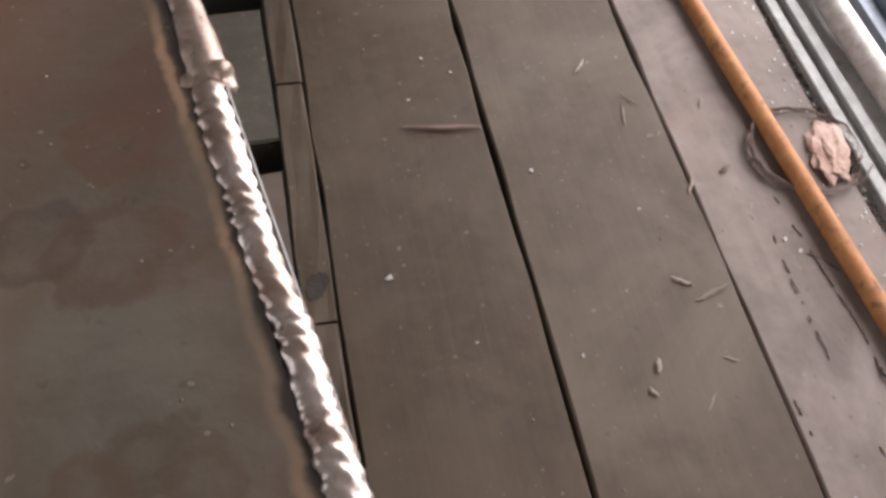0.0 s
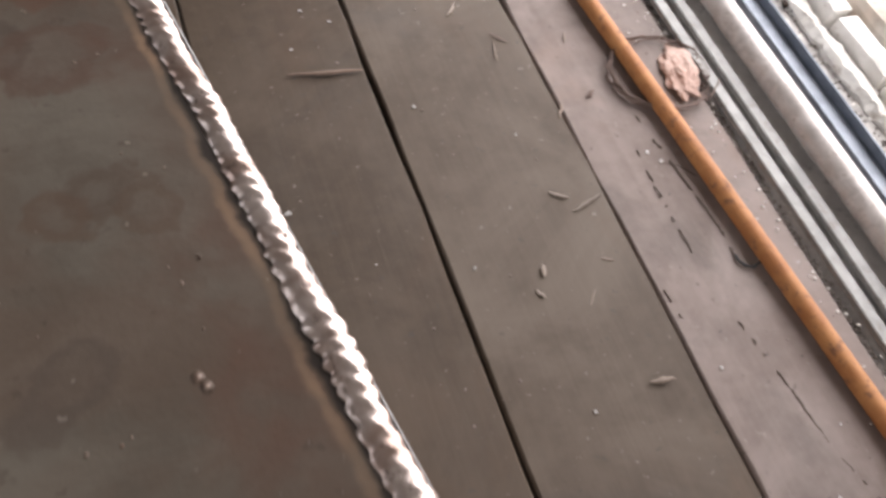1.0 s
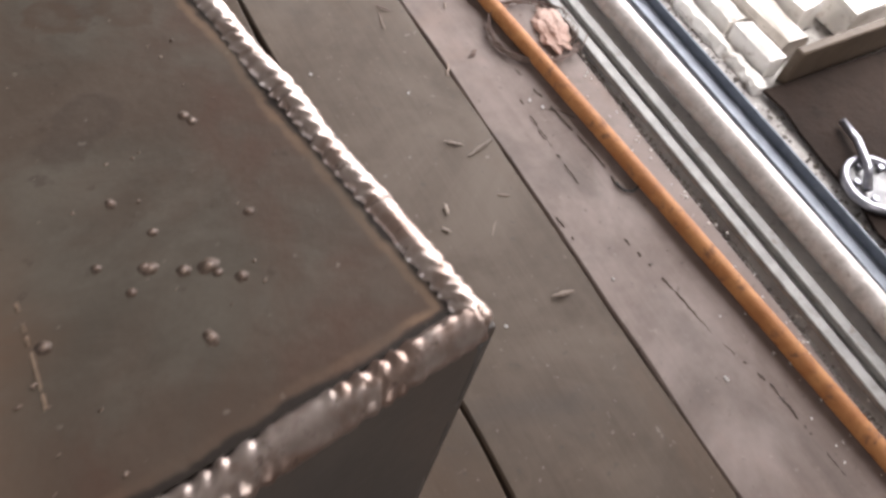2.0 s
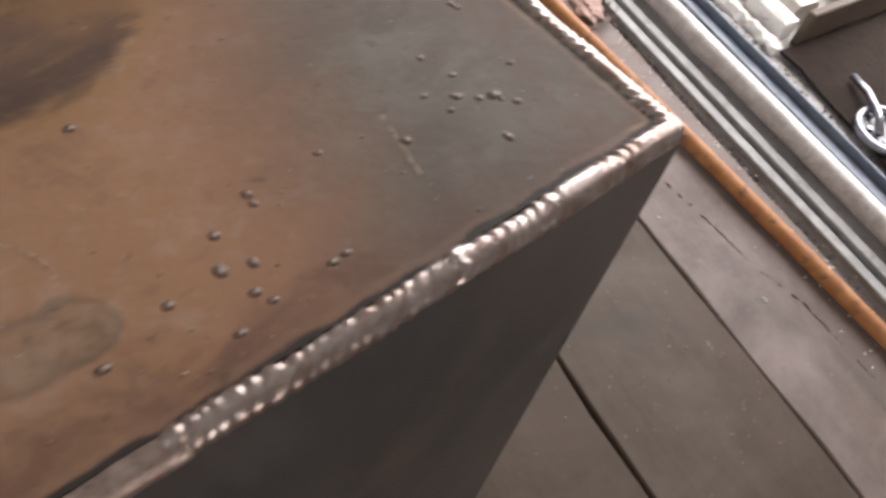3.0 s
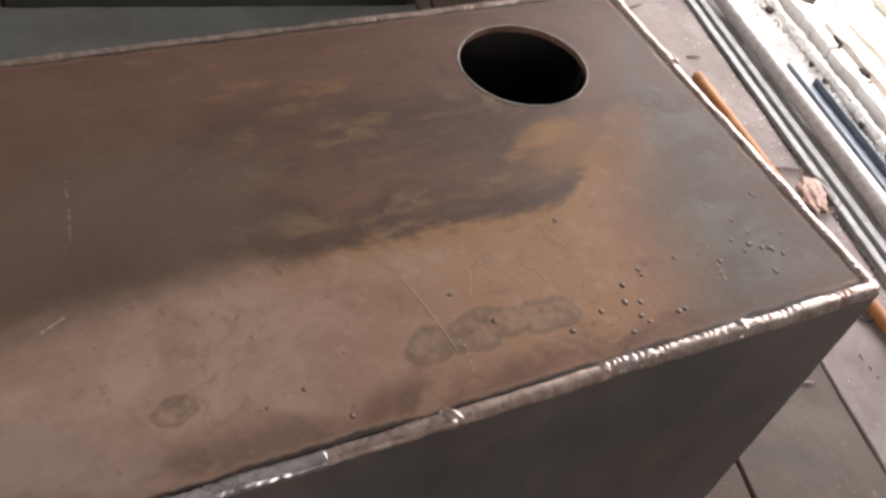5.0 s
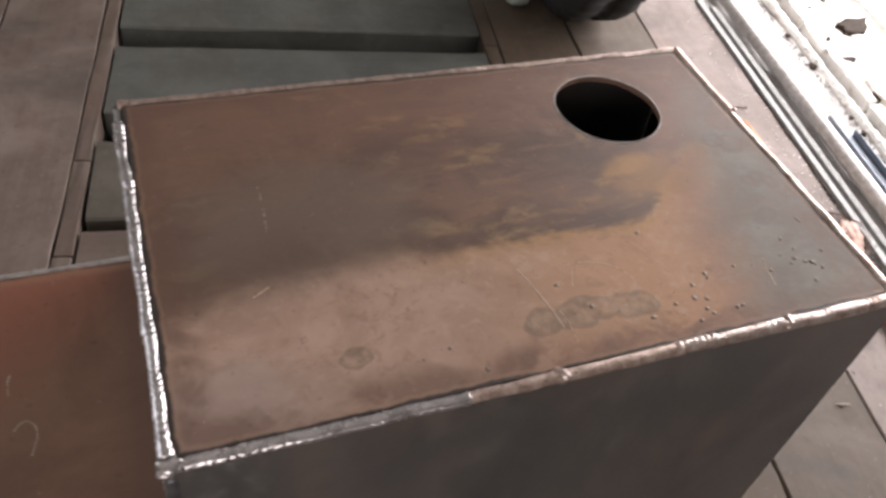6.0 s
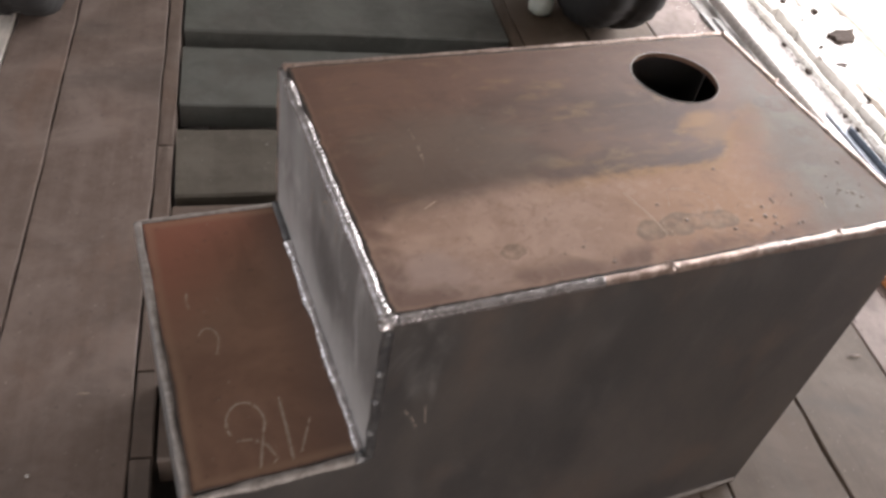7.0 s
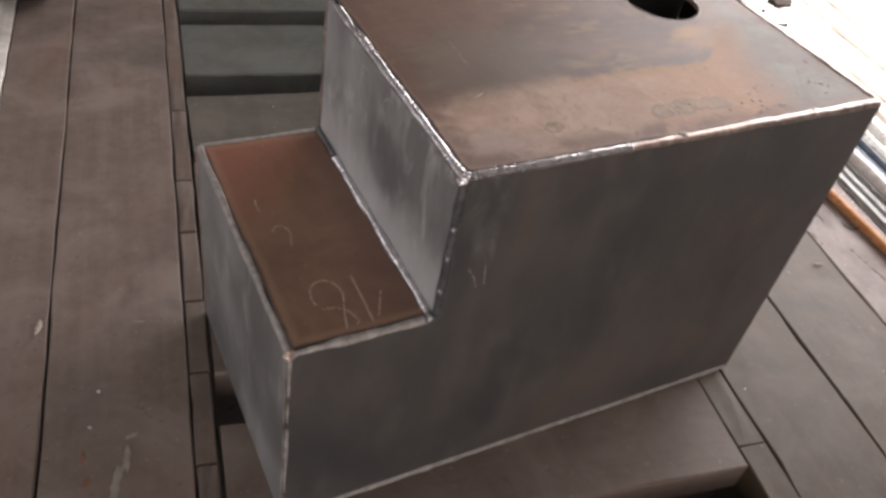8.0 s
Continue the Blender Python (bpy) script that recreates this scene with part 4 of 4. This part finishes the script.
    for vert in bm.verts:
        p = vert.co
        edge = sum((abs(abs(p.x) - size[0] / 2) < 1e-5, abs(abs(p.y) - size[1] / 2) < 1e-5, abs(p.z - size[2]) < 1e-5))
        n3 = Vector((noise.noise(p * 22 + Vector((seed, 0, 0))), noise.noise(p * 22 + Vector((0, seed, 0))), 0.5 * noise.noise(p * 22 + Vector((0, 0, seed)))))
        amount = 0.0015 + 0.0035 * (edge >= 2)
        if p.z > 0.001:
            vert.co = p + n3 * amount - Vector((p.x * 0.05, p.y * 0.03, 0.004)) * (edge >= 2)
    ob = link("brick", bm, WHITE_BRICK, None, "", False)
    ob.matrix_world = FLOOR @ pose(u, v, z, 0, 0, turn)
    return tagged(ob, "broken whitewashed brick lying in sunlit rubble", "brick", "white bricks by the doorway")


r5 = random.Random(12)
k = 100
for v, ln in ((0.530, 0.078), (0.630, 0.105), (0.745, 0.11), (0.862, 0.11), (0.98, 0.11), (1.10, 0.11)):
    white_brick(1.391, v, -0.004, r5.uniform(-1.5, 1.5), (0.031, ln, 0.036 + r5.uniform(-0.004, 0.004)), k)
    k += 1
white_brick(1.497, 0.585, 0.0, 8, (0.062, 0.075, 0.052), k)
v = 1.19
k = 0
while v < 1.95:
    white_brick(1.432 + r5.uniform(-0.006, 0.006), v, -0.004, r5.uniform(-5, 5), (0.104 + r5.uniform(-0.006, 0.006), 0.140, 0.034 + r5.uniform(-0.004, 0.005)), k)
    k += 1
    v += 0.126 + r5.uniform(0, 0.014)
v = 0.690
while v < 1.95:
    white_brick(1.532 + r5.uniform(-0.008, 0.008), v, -0.004, r5.uniform(-7, 7), (0.104 + r5.uniform(-0.006, 0.006), 0.148, 0.040 + r5.uniform(-0.004, 0.005)), k)
    k += 1
    v += 0.132 + r5.uniform(0, 0.02)
for u, vv, z, turn in ((1.540, 0.705, 0.039, -5), (1.60, 0.58, 0.0, 3)):
    white_brick(u, vv, z, turn, (0.10, 0.125, 0.05), k)
    k += 1



def soil(u, v, size, turn, seed):
    """Dark earth and the shade of a gap between the stones, as a flat patch with pointed corners."""
    r = random.Random(seed)
    pts = []
    for q in range(14):
        a = 2 * math.pi * q / 14
        d = size * (r.uniform(0.8, 1.1) if q % 5 == 0 else r.uniform(0.5, 0.72))
        pts.append((d * 1.25 * math.cos(a), d * 0.8 * math.sin(a)))
    # raised about to the brick tops, so the colour alone makes the gap dark
    ob = link("soil_patch", prism(pts, 0.0, 0.0420 if u > 1.48 else 0.0350), SOIL_SHADE)
    ob.matrix_world = at_floor(u, v, 0.0, turn)
    return tagged(ob, "dark patch for soil and shade in a gap between white bricks", "soil", "soil between the white bricks")


for q, (u, v, size, turn) in enumerate(((1.506, 1.345, 0.055, 35), (1.419, 1.203, 0.022, 20), (1.416, 1.063, 0.024, 100), (1.410, 0.953, 0.022, 10), (1.409, 1.294, 0.009, 60), (1.426, 1.432, 0.012, 30), (1.490, 1.481, 0.014, 80), (1.428, 1.546, 0.012, 30), (1.490, 1.610, 0.018, 10), (1.46, 0.80, 0.016, 70))):
    soil(u, v, size, turn, 600 + q)
for q, (u, v, size) in enumerate(((1.343, 1.220, 0.016), (1.337, 0.965, 0.009), (1.339, 1.349, 0.010), (1.336, 1.02, 0.008), (1.341, 0.83, 0.009), (1.342, 0.74, 0.007))):
    ob = soil(u, v, size, 85, 640 + q)
    ob.scale.z = 0.15

# ---- dark sheet and shiny flange ----
# flat dark brown sheet with a ragged left edge
r6 = random.Random(31)
edge_pts = [(1.360 - 0.003 * i + 0.006 * math.sin(i * 1.7) + r6.uniform(-0.006, 0.006), 0.466 - 0.040 * i) for i in range(20)]
sheet = link("rusty_sheet", prism([(2.06, 0.475)] + edge_pts + [(2.06, -0.37)], 0.0045, 0.0085), DARK_SHEET)
sheet.matrix_world = FLOOR
tagged(sheet, "flat dark brown sheet lying on concrete", "steel sheet")

flange = empty("pipe_flange", FLOOR @ pose(1.381, 0.281, 0.0090, 0, 0, 20), "small shiny metal flange with bolt holes and a tube", "flange")
fb = bmesh.new()
sides = 48
prof = ((0.035, 0.0), (0.044, 0.0), (0.045, 0.002), (0.045, 0.009), (0.043, 0.011), (0.037, 0.011), (0.035, 0.004))
rings = [[fb.verts.new((pr * math.cos(2 * math.pi * i / sides), pr * math.sin(2 * math.pi * i / sides), pz)) for pr, pz in prof] for i in range(sides)]
for i in range(sides):
    a, b = rings[i], rings[(i + 1) % sides]
    for j in range(len(prof)):
        fb.faces.new((a[j], b[j], b[(j + 1) % len(prof)], a[(j + 1) % len(prof)]))
part("ring", fb, CHROME, flange, "polished ring", True)
hub = bmesh.new()
bmesh.ops.create_cone(hub, cap_ends=True, segments=40, radius1=0.0352, radius2=0.0345, depth=0.004, matrix=Matrix.Translation((0, 0, 0.002)))
part("disc", hub, BEAD_DARK, flange, "dark recessed disc")
for i in range(6):
    a = 2 * math.pi * i / 6 + 0.3
    bb = bmesh.new()
    bmesh.ops.create_cone(bb, cap_ends=True, segments=6, radius1=0.0042, radius2=0.0042, depth=0.006, matrix=Matrix.Translation((0.029 * math.cos(a), 0.029 * math.sin(a), 0.0085)))
    part("bolt", bb, CHROME, flange)
part("tube", sweep([(-0.022, 0.004, 0.010), (0.008, 0.022, 0.016), (0.040, 0.052, 0.015), (0.062, 0.080, 0.009)], 0.0052, 14), CHROME, flange, "thin shiny tube", True)

# ---- coil of twine, plaster crumb, splinters ----
coil = empty("twine_coil", at_floor(1.105, 0.665), "loose coil of brown twine round the rusty rod", "twine")
for i in range(5):
    r7 = random.Random(50 + i)
    pts = []
    turns = 30
    for q in range(turns + 1):
        a = 2 * math.pi * q / turns * (0.97 if i < 3 else 0.6) + i * 0.5
        rr = 1 + 0.05 * r7.gauss(0, 0.5) + 0.03 * i
        pts.append((0.060 * rr * math.cos(a) + 0.002 * i, 0.056 * rr * math.sin(a), 0.0035 + 0.0018 * i + 0.001 * math.sin(a * 3)))
    part("strand", sweep(pts, 0.0008 + 0.0003 * (i % 2), 6), FIBRE, coil, "", True)
for i in range(22):
    r7 = random.Random(80 + i)
    a = r7.uniform(-0.9, 1.5) if i % 3 else r7.uniform(2.0, 4.2)
    pts = [(0.062 * math.cos(a + q * 0.12) + r7.uniform(-0.007, 0.007), 0.054 * math.sin(a + q * 0.12) + r7.uniform(-0.004, 0.004), 0.006 + 0.002 * r7.random()) for q in range(6)]
    part("strand", sweep(pts, 0.0006, 5), FIBRE, coil, "", True)

crumb_bm = bmesh.new()
bmesh.ops.create_icosphere(crumb_bm, subdivisions=4, radius=1.0)
for vert in crumb_bm.verts:
    p = vert.co.copy()
    f = 1 + 0.40 * noise.noise(p * 2.1) + 0.22 * noise.noise(p * 6)
    vert.co = Vector((p.x * 0.020 * f, p.y * 0.040 * f, max(0.0, 0.005 + p.z * 0.007 * f)))
crumb = link("plaster_lump", crumb_bm, PINK, None, "", False)
crumb.matrix_world = at_floor(1.135, 0.660, 0.0, -14)
tagged(crumb, "crumbling pink plaster lump inside the twine coil", "plaster")


def splinter(u, v, length, width, turn, seed, material=None, label="small pale wood splinter on the boards", high=None):
    r = random.Random(seed)
    count = 7
    pts = [(length * (i / count - 0.5), r.gauss(0, width * 0.12), (high or width) * 0.42) for i in range(count + 1)]
    bm = sweep(pts, lambda i: width * 0.5 * (1 - 0.85 * abs(i / count - 0.5) ** 2 * 4 * r.uniform(0.7, 1.0)) * r.uniform(0.75, 1.0), 6, flat=0.5)
    ob = link("wood_splinter", bm, material or SPLINTER)
    ob.matrix_world = at_floor(u, v, 0.0004, turn)
    return tagged(ob, label, "splinter", "splinters on the floor")


splinter(0.719, 0.755, 0.088, 0.0075, -6, 1, REDDISH, label="thin reddish wood stick on the boards")
splinter(0.941, 0.513, 0.042, 0.0060, 20, 2)
splinter(0.914, 0.530, 0.024, 0.0050, -35, 3)
splinter(0.926, 0.305, 0.026, 0.0062, -8, 4)
splinter(0.932, 0.443, 0.016, 0.0035, -28, 5)
splinter(0.899, 0.407, 0.022, 0.0026, 50, 6)
splinter(0.896, 0.824, 0.026, 0.0040, 50, 7)
splinter(0.936, 0.766, 0.026, 0.0028, -48, 8, FIBRE, "thin dark splinter on the boards")
splinter(0.924, 0.745, 0.030, 0.0026, 78, 9)
splinter(1.018, 0.749, 0.015, 0.0032, 70, 10)
splinter(0.965, 0.640, 0.024, 0.0045, 60, 11)
splinter(0.861, 0.448, 0.015, 0.0060, 70, 12)
splinter(0.848, 0.424, 0.012, 0.0045, -60, 13)
splinter(1.010, 0.655, 0.016, 0.0060, 35, 14, FIBRE, "small dark splinter on the boards")
wire = link("wire_hook", sweep([(0.034, 0.004, 0.010), (0.022, 0.001, 0.006), (0.010, -0.003, 0.003), (0.002, 0.002, 0.002), (-0.002, 0.010, 0.002), (-0.001, 0.016, 0.002)], 0.0017, 8), RUBBER, None, "", True)
wire.matrix_world = at_floor(1.071, 0.394, 0.0006)
tagged(wire, "short dark bent wire under the rusty rod", "wire")
splinter(-0.475, 0.330, 0.030, 0.0090, 78, 16, label="small orange wood splinter on the boards")
splinter(-0.335, 0.325, 0.018, 0.0030, 0, 17)

splinter(1.019, 1.236, 0.055, 0.0065, 20, 18, FIBRE, "dark broken stick on the boards")
splinter(1.081, 1.056, 0.034, 0.0075, -8, 19, FIBRE, "dark broken stick on the boards")


def chip(u, v, size, seed, material, label):
    r = random.Random(seed)
    bm = prism([(size * r.uniform(0.35, 1.0) * math.cos(a), size * r.uniform(0.2, 0.7) * math.sin(a)) for a in [q * math.pi / 3 for q in range(6)]], 0.0004, 0.0004 + size * 0.12)
    ob = link("paint_chip", bm, material)
    ob.matrix_world = at_floor(u, v, 0.0004, r.uniform(0, 180))
    return tagged(ob, label, "chip", "chips on the floor")


for i, (u, vv, s) in enumerate(((0.632, 0.580, 0.0085), (0.801, 0.686, 0.0045), (0.795, 0.470, 0.003), (0.70, 0.50, 0.002), (0.69, 0.80, 0.003), (0.715, 0.86, 0.004), (0.745, 0.835, 0.0035), (1.04, 0.56, 0.005), (1.05, 0.545, 0.004), (1.034, 0.153, 0.006), (1.075, 0.215, 0.003), (0.85, 0.296, 0.003), (0.60, 0.05, 0.004), (-0.39, 0.20, 0.006), (-0.40, 0.14, 0.005), (-0.06, 0.90, 0.004), (0.99, 0.30, 0.003), (0.90, 0.62, 0.003))):
    chip(u, vv, s, 200 + i, CONCRETE, "small pale chip on the boards")

dust = []
for i in range(170):
    u = rng.uniform(0.59, 1.15) if rng.random() < 0.8 else rng.uniform(-0.6, -0.24)
    dust.append((u, rng.uniform(-0.3, 1.5), 0.0006, rng.choice((0.0006, 0.0009, 0.0014))))
crumbs = link("floor_crumbs", blobs(dust, 9, 0.6), BOARD_LIT_DUSTY)
crumbs.matrix_world = FLOOR
tagged(crumbs, "scattered pale crumbs on the boards", "debris", kind="stuff")

grit_bm_places = []
for i in range(2600):
    vv = rng.uniform(-0.6, 1.7)
    grit_bm_places.append((1.1545 + rng.gauss(0, 0.0022) + 0.003 * noise.noise((vv * 25, 2.0, 0.0)), vv, -0.0035, rng.uniform(0.0008, 0.0024)))
for i in range(500):
    grit_bm_places.append((rng.choice((rng.uniform(1.32, 1.40), rng.gauss(1.338, 0.004))), rng.uniform(-0.3, 1.6), 0.0, rng.uniform(0.0008, 0.0030)))
grit = link("grit", blobs(grit_bm_places, 10, 0.7), DIRT)
grit.matrix_world = FLOOR
tagged(grit, "dark grit and crumbs along the floor edge", "debris", kind="stuff")
pale_grit = link("plaster_crumbs", blobs([(rng.choice((rng.gauss(1.15, 0.015), rng.uniform(1.315, 1.348), rng.uniform(1.315, 1.348), rng.uniform(1.09, 1.15))), rng.uniform(-0.4, 1.7), 0.0005, rng.uniform(0.0005, 0.0019)) for i in range(800)], 11, 0.7), WHITE_BRICK)
pale_grit.matrix_world = FLOOR
tagged(pale_grit, "white plaster crumbs along the floor edge", "debris", kind="stuff")


def smear(name, u, v, length, width, turn, seed, material, label, category):
    """A ragged thin patch on the boards."""
    r = random.Random(seed)
    count = 22
    pts = []
    for q in range(count):
        a = 2 * math.pi * q / count
        k = r.uniform(0.55, 1.1)
        pts.append((length / 2 * math.cos(a) * k, width / 2 * math.sin(a) * k))
    ob = link(name, prism(pts, 0.0002, 0.0008), material)
    ob.matrix_world = at_floor(u, v, 0.0004, turn)
    return tagged(ob, label, category, "marks on the boards")


SMEAR = rough_stone("dried_paint", (0.20, 0.175, 0.14), (0.27, 0.24, 0.20), (0.16, 0.13, 0.10), 0.9, 4.0)
RUST_MARK = rough_stone("rust_dust", (0.17, 0.082, 0.052), (0.20, 0.105, 0.070), (0.12, 0.075, 0.055), 0.95, 4.0)
DARK_MARK = rough_stone("oil_mark", (0.040, 0.033, 0.028), (0.055, 0.045, 0.038), (0.03, 0.025, 0.022), 0.8, 4.0)
for q, (u, v, ln, w, t) in enumerate(((-0.352, 0.085, 0.050, 0.010, 84), (-0.366, 0.045, 0.070, 0.013, 80), (-0.346, 0.118, 0.020, 0.008, 20))):
    smear("paint_smear", u, v, ln, w, t, 400 + q, SMEAR, "pale dried paint smear on the boards", "smear")
for q, (u, v, ln, w, t) in enumerate(((-0.402, 0.055, 0.018, 0.010, 60), (-0.408, 0.095, 0.022, 0.006, 85))):
    smear("rust_mark", u, v, ln, w, t, 420 + q, RUST_MARK, "small rusty stain on the boards", "stain")
smear("oil_stain", 0.563, 0.583, 0.042, 0.024, 85, 440, DARK_MARK, "dark round oil stain on the boards", "stain")
GOUGE = rough_stone("worn_gouge", (0.100, 0.078, 0.066), (0.140, 0.110, 0.095), (0.065, 0.05, 0.043), 0.9, 6.0)
def crack(points, width, seed, dense=0.7):
    """Broken flakes and slivers along a worn line of the boards."""
    r = random.Random(seed)
    bm = bmesh.new()
    for (u0, v0), (u1, v1) in zip(points, points[1:]):
        length = math.hypot(u1 - u0, v1 - v0)
        s = 0.0
        while s < length:
            run = r.uniform(0.003, 0.014)
            if r.random() < dense:
                e = min(length, s + run)
                m = 5
                side = []
                for j in range(m + 1):
                    f = (s + (e - s) * j / m) / length
                    w = width * r.uniform(0.3, 1.0) * math.sin(math.pi * (0.08 + 0.84 * j / m))
                    side.append((u0 + (u1 - u0) * f + 0.002 * noise.noise((f * 9, seed, 0.0)), v0 + (v1 - v0) * f, w))
                loop = [(x - w / 2, y) for x, y, w in side] + [(x + w * r.uniform(0.3, 0.7), y) for x, y, w in reversed(side)]
                hi = [bm.verts.new((x, y, 0.0011)) for x, y in loop]
                lo = [bm.verts.new((x, y, 0.0)) for x, y in loop]
                bm.faces.new(hi)
                for j in range(len(hi)):
                    i2 = (j + 1) % len(hi)
                    bm.faces.new((lo[j], lo[i2], hi[i2], hi[j]))
            s += run
    ob = link("gouge", bm, GOUGE)
    ob.matrix_world = FLOOR
    return tagged(ob, "dark worn flaking gouge along the boards", "gouge", kind="stuff")


crack([(1.050, 0.62), (1.066, 0.500), (1.072, 0.444), (1.070, 0.408)], 0.0028, 460)
crack([(1.032, 0.600), (1.027, 0.530), (1.026, 0.420)], 0.0018, 461, 0.5)
crack([(1.033, 0.340), (1.047, 0.264), (1.054, 0.195), (1.075, 0.130), (1.082, 0.02)], 0.0026, 462, 0.6)
crack([(0.975, 0.395), (0.977, 0.360)], 0.0020, 463)
crack([(1.054, 0.540), (1.068, 0.533), (1.080, 0.516)], 0.0022, 464, 0.9)

# ---- vehicle wheels beyond the pit ----
def wheel(u, v, radius, width, seed):
    ob = empty("parked_wheel", FLOOR @ pose(u, v, 0.0), "black rubber vehicle wheel standing on the boards", "wheel", "wheels over the pit")
    bm = bmesh.new()
    sides, w = 96, width / 2
    prof = [(-w * 0.8, radius * 0.60), (-w, radius * 0.72), (-w * 1.02, radius * 0.86), (-w * 0.86, radius * 0.97), (-w * 0.6, radius), (-w * 0.18, radius), (-w * 0.16, radius * 0.975), (w * 0.16, radius * 0.975), (w * 0.18, radius), (w * 0.6, radius), (w * 0.86, radius * 0.97), (w * 1.02, radius * 0.86), (w, radius * 0.72), (w * 0.8, radius * 0.60)]
    rings = []
    for i in range(sides):
        a = 2 * math.pi * i / sides
        ring = []
        for x, r in prof:
            rr = r * (0.978 if (i % 3 == 0 and r > radius * 0.96) else 1.0)
            z = max(0.0, radius + rr * math.sin(a))
            ring.append(bm.verts.new((x, rr * math.cos(a), z)))
        rings.append(ring)
    for i in range(sides):
        a, b = rings[i], rings[(i + 1) % sides]
        for j in range(len(prof) - 1):
            bm.faces.new((a[j], a[j + 1], b[j + 1], b[j]))
    part("tyre", bm, RUBBER, ob, "black rubber tyre", True)
    rb = bmesh.new()
    bmesh.ops.create_cone(rb, cap_ends=True, segments=48, radius1=radius * 0.62, radius2=radius * 0.62, depth=width * 0.7, matrix=Matrix.Translation((0, 0, radius)) @ Matrix.Rotation(radians(90), 4, "Y"))
    bmesh.ops.bevel(rb, geom=[e for e in rb.edges if len(e.link_faces) == 2 and abs(e.calc_face_angle(0)) > 1.0], offset=0.012, segments=2, affect="EDGES")
    part("rim", rb, RIM_PAINT, ob, "dark painted rim")


wheel(0.80, 1.475, 0.28, 0.17, 1)
wheel(-0.565, 1.43, 0.28, 0.17, 2)

cap_bm = bmesh.new()
cap_prof = ((0.0, 0.0), (0.022, 0.0), (0.030, 0.006), (0.033, 0.018), (0.031, 0.034), (0.024, 0.048), (0.012, 0.056), (0.0, 0.058))
rings = [[cap_bm.verts.new((pr * math.cos(2 * math.pi * i / 32), pr * math.sin(2 * math.pi * i / 32), pz)) for pr, pz in cap_prof[1:-1]] for i in range(32)]
bot, topv = cap_bm.verts.new((0, 0, 0)), cap_bm.verts.new((0, 0, 0.058))
for i in range(32):
    a, b = rings[i], rings[(i + 1) % 32]
    for j in range(len(a) - 1):
        cap_bm.faces.new((a[j], b[j], b[j + 1], a[j + 1]))
    cap_bm.faces.new((bot, b[0], a[0]))
    cap_bm.faces.new((topv, a[-1], b[-1]))
cap = link("plastic_float", cap_bm, PALE_PLASTIC, None, "", True)
cap.matrix_world = at_floor(0.665, 1.475, 0.0)
tagged(cap, "pale rounded plastic float standing beside the tyre", "float")

# ---- loose cover boards over the pit ----
# third value 2: board coloured for the green shade near the wheels
SLATS = ((-0.62, -0.42, 0), (-0.38, -0.175, 0), (-0.085, 0.116, 0), (0.208, 0.425, 0), (0.436, 0.724, 0), (0.758, 0.957, 1), (1.030, 1.250, 2), (1.322, 1.56, 2), (1.60, 1.83, 2), (1.88, 2.10, 2))
for i, (v0, v1, tone) in enumerate(SLATS):
    r8 = random.Random(300 + i)
    ob = empty("cover_board", FLOOR @ pose((PIT0 + PIT1) / 2, (v0 + v1) / 2, 0.0, 0, 0, 91.2 if i == 5 else 90), ("brown", "greyish", "green-shaded")[tone] + " thick wooden cover board laid across the pit", "board", "cover boards over the pit")
    short = 0.0175 if v1 < 0.2 else 0.0
    bm = board(v1 - v0, PIT1 - PIT0 - 0.003 - short, 0.055, r8, 0.0010, 0.003)
    bmesh.ops.translate(bm, vec=(0, short / 2, 0), verts=bm.verts)
    part("plank", bm, (BOARD_DARK, BOARD_GREY, BOARD_GREEN_SHADE)[tone], ob)

# ---- board floor: the planks, last ----
floor = empty("floor", FLOOR, "worn grey-brown plank floor with dark gaps", "floor", kind="structure")


def plank(u0, u1, v0, v1, material, seed, thick=0.05, **more):
    bm = board(u1 - u0, v1 - v0, thick, random.Random(seed), **more)
    ob = part("plank", bm, material, floor)
    ob.location = ((u0 + u1) / 2, (v0 + v1) / 2, 0)
    return ob


# planks get paler towards the doorway, its light held in their colours
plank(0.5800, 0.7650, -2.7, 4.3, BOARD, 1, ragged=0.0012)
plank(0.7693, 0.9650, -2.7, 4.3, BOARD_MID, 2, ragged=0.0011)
plank(0.9675, 1.1500, -2.7, 4.3, BOARD_LIT_DUSTY, 3, ragged=0.0009)
u, i = -0.2685, 10
for width in (0.1910, 0.1185, 0.19, 0.2, 0.2, 0.195, 0.2, 0.2, 0.2, 0.2, 0.2):
    # one much paler plank stands in for the glare on the left floor
    plank(u - width, u, -2.7, 4.3, TIMBER_AND_GLARE if i == 12 else BOARD_PALE, i)
    u -= width + 0.0032
    i += 1
cuts = (-2.7, -1.9, -1.1, -0.55, -0.25, -0.10, 0.056, 0.215, 0.360, 0.524, 0.668, 0.895, 1.55, 2.4, 4.3)
for a, b in zip(cuts, cuts[1:]):
    plank(-0.2655, -0.2365, a + 0.002, b - 0.002, BOARD_DARK, i, bevel=0.002, ragged=0.0007)
    i += 1
cuts = (-2.7, -1.6, -0.9, -0.4, -0.05, 0.25, 0.420, 0.543, 0.843, 1.28, 1.9, 4.3)
for a, b in zip(cuts, cuts[1:]):
    plank(0.5465 if a > 0.2 else 0.5276, 0.5780, a + 0.0015, b - 0.0015, BOARD, i, bevel=0.002, ragged=0.0007)
    i += 1
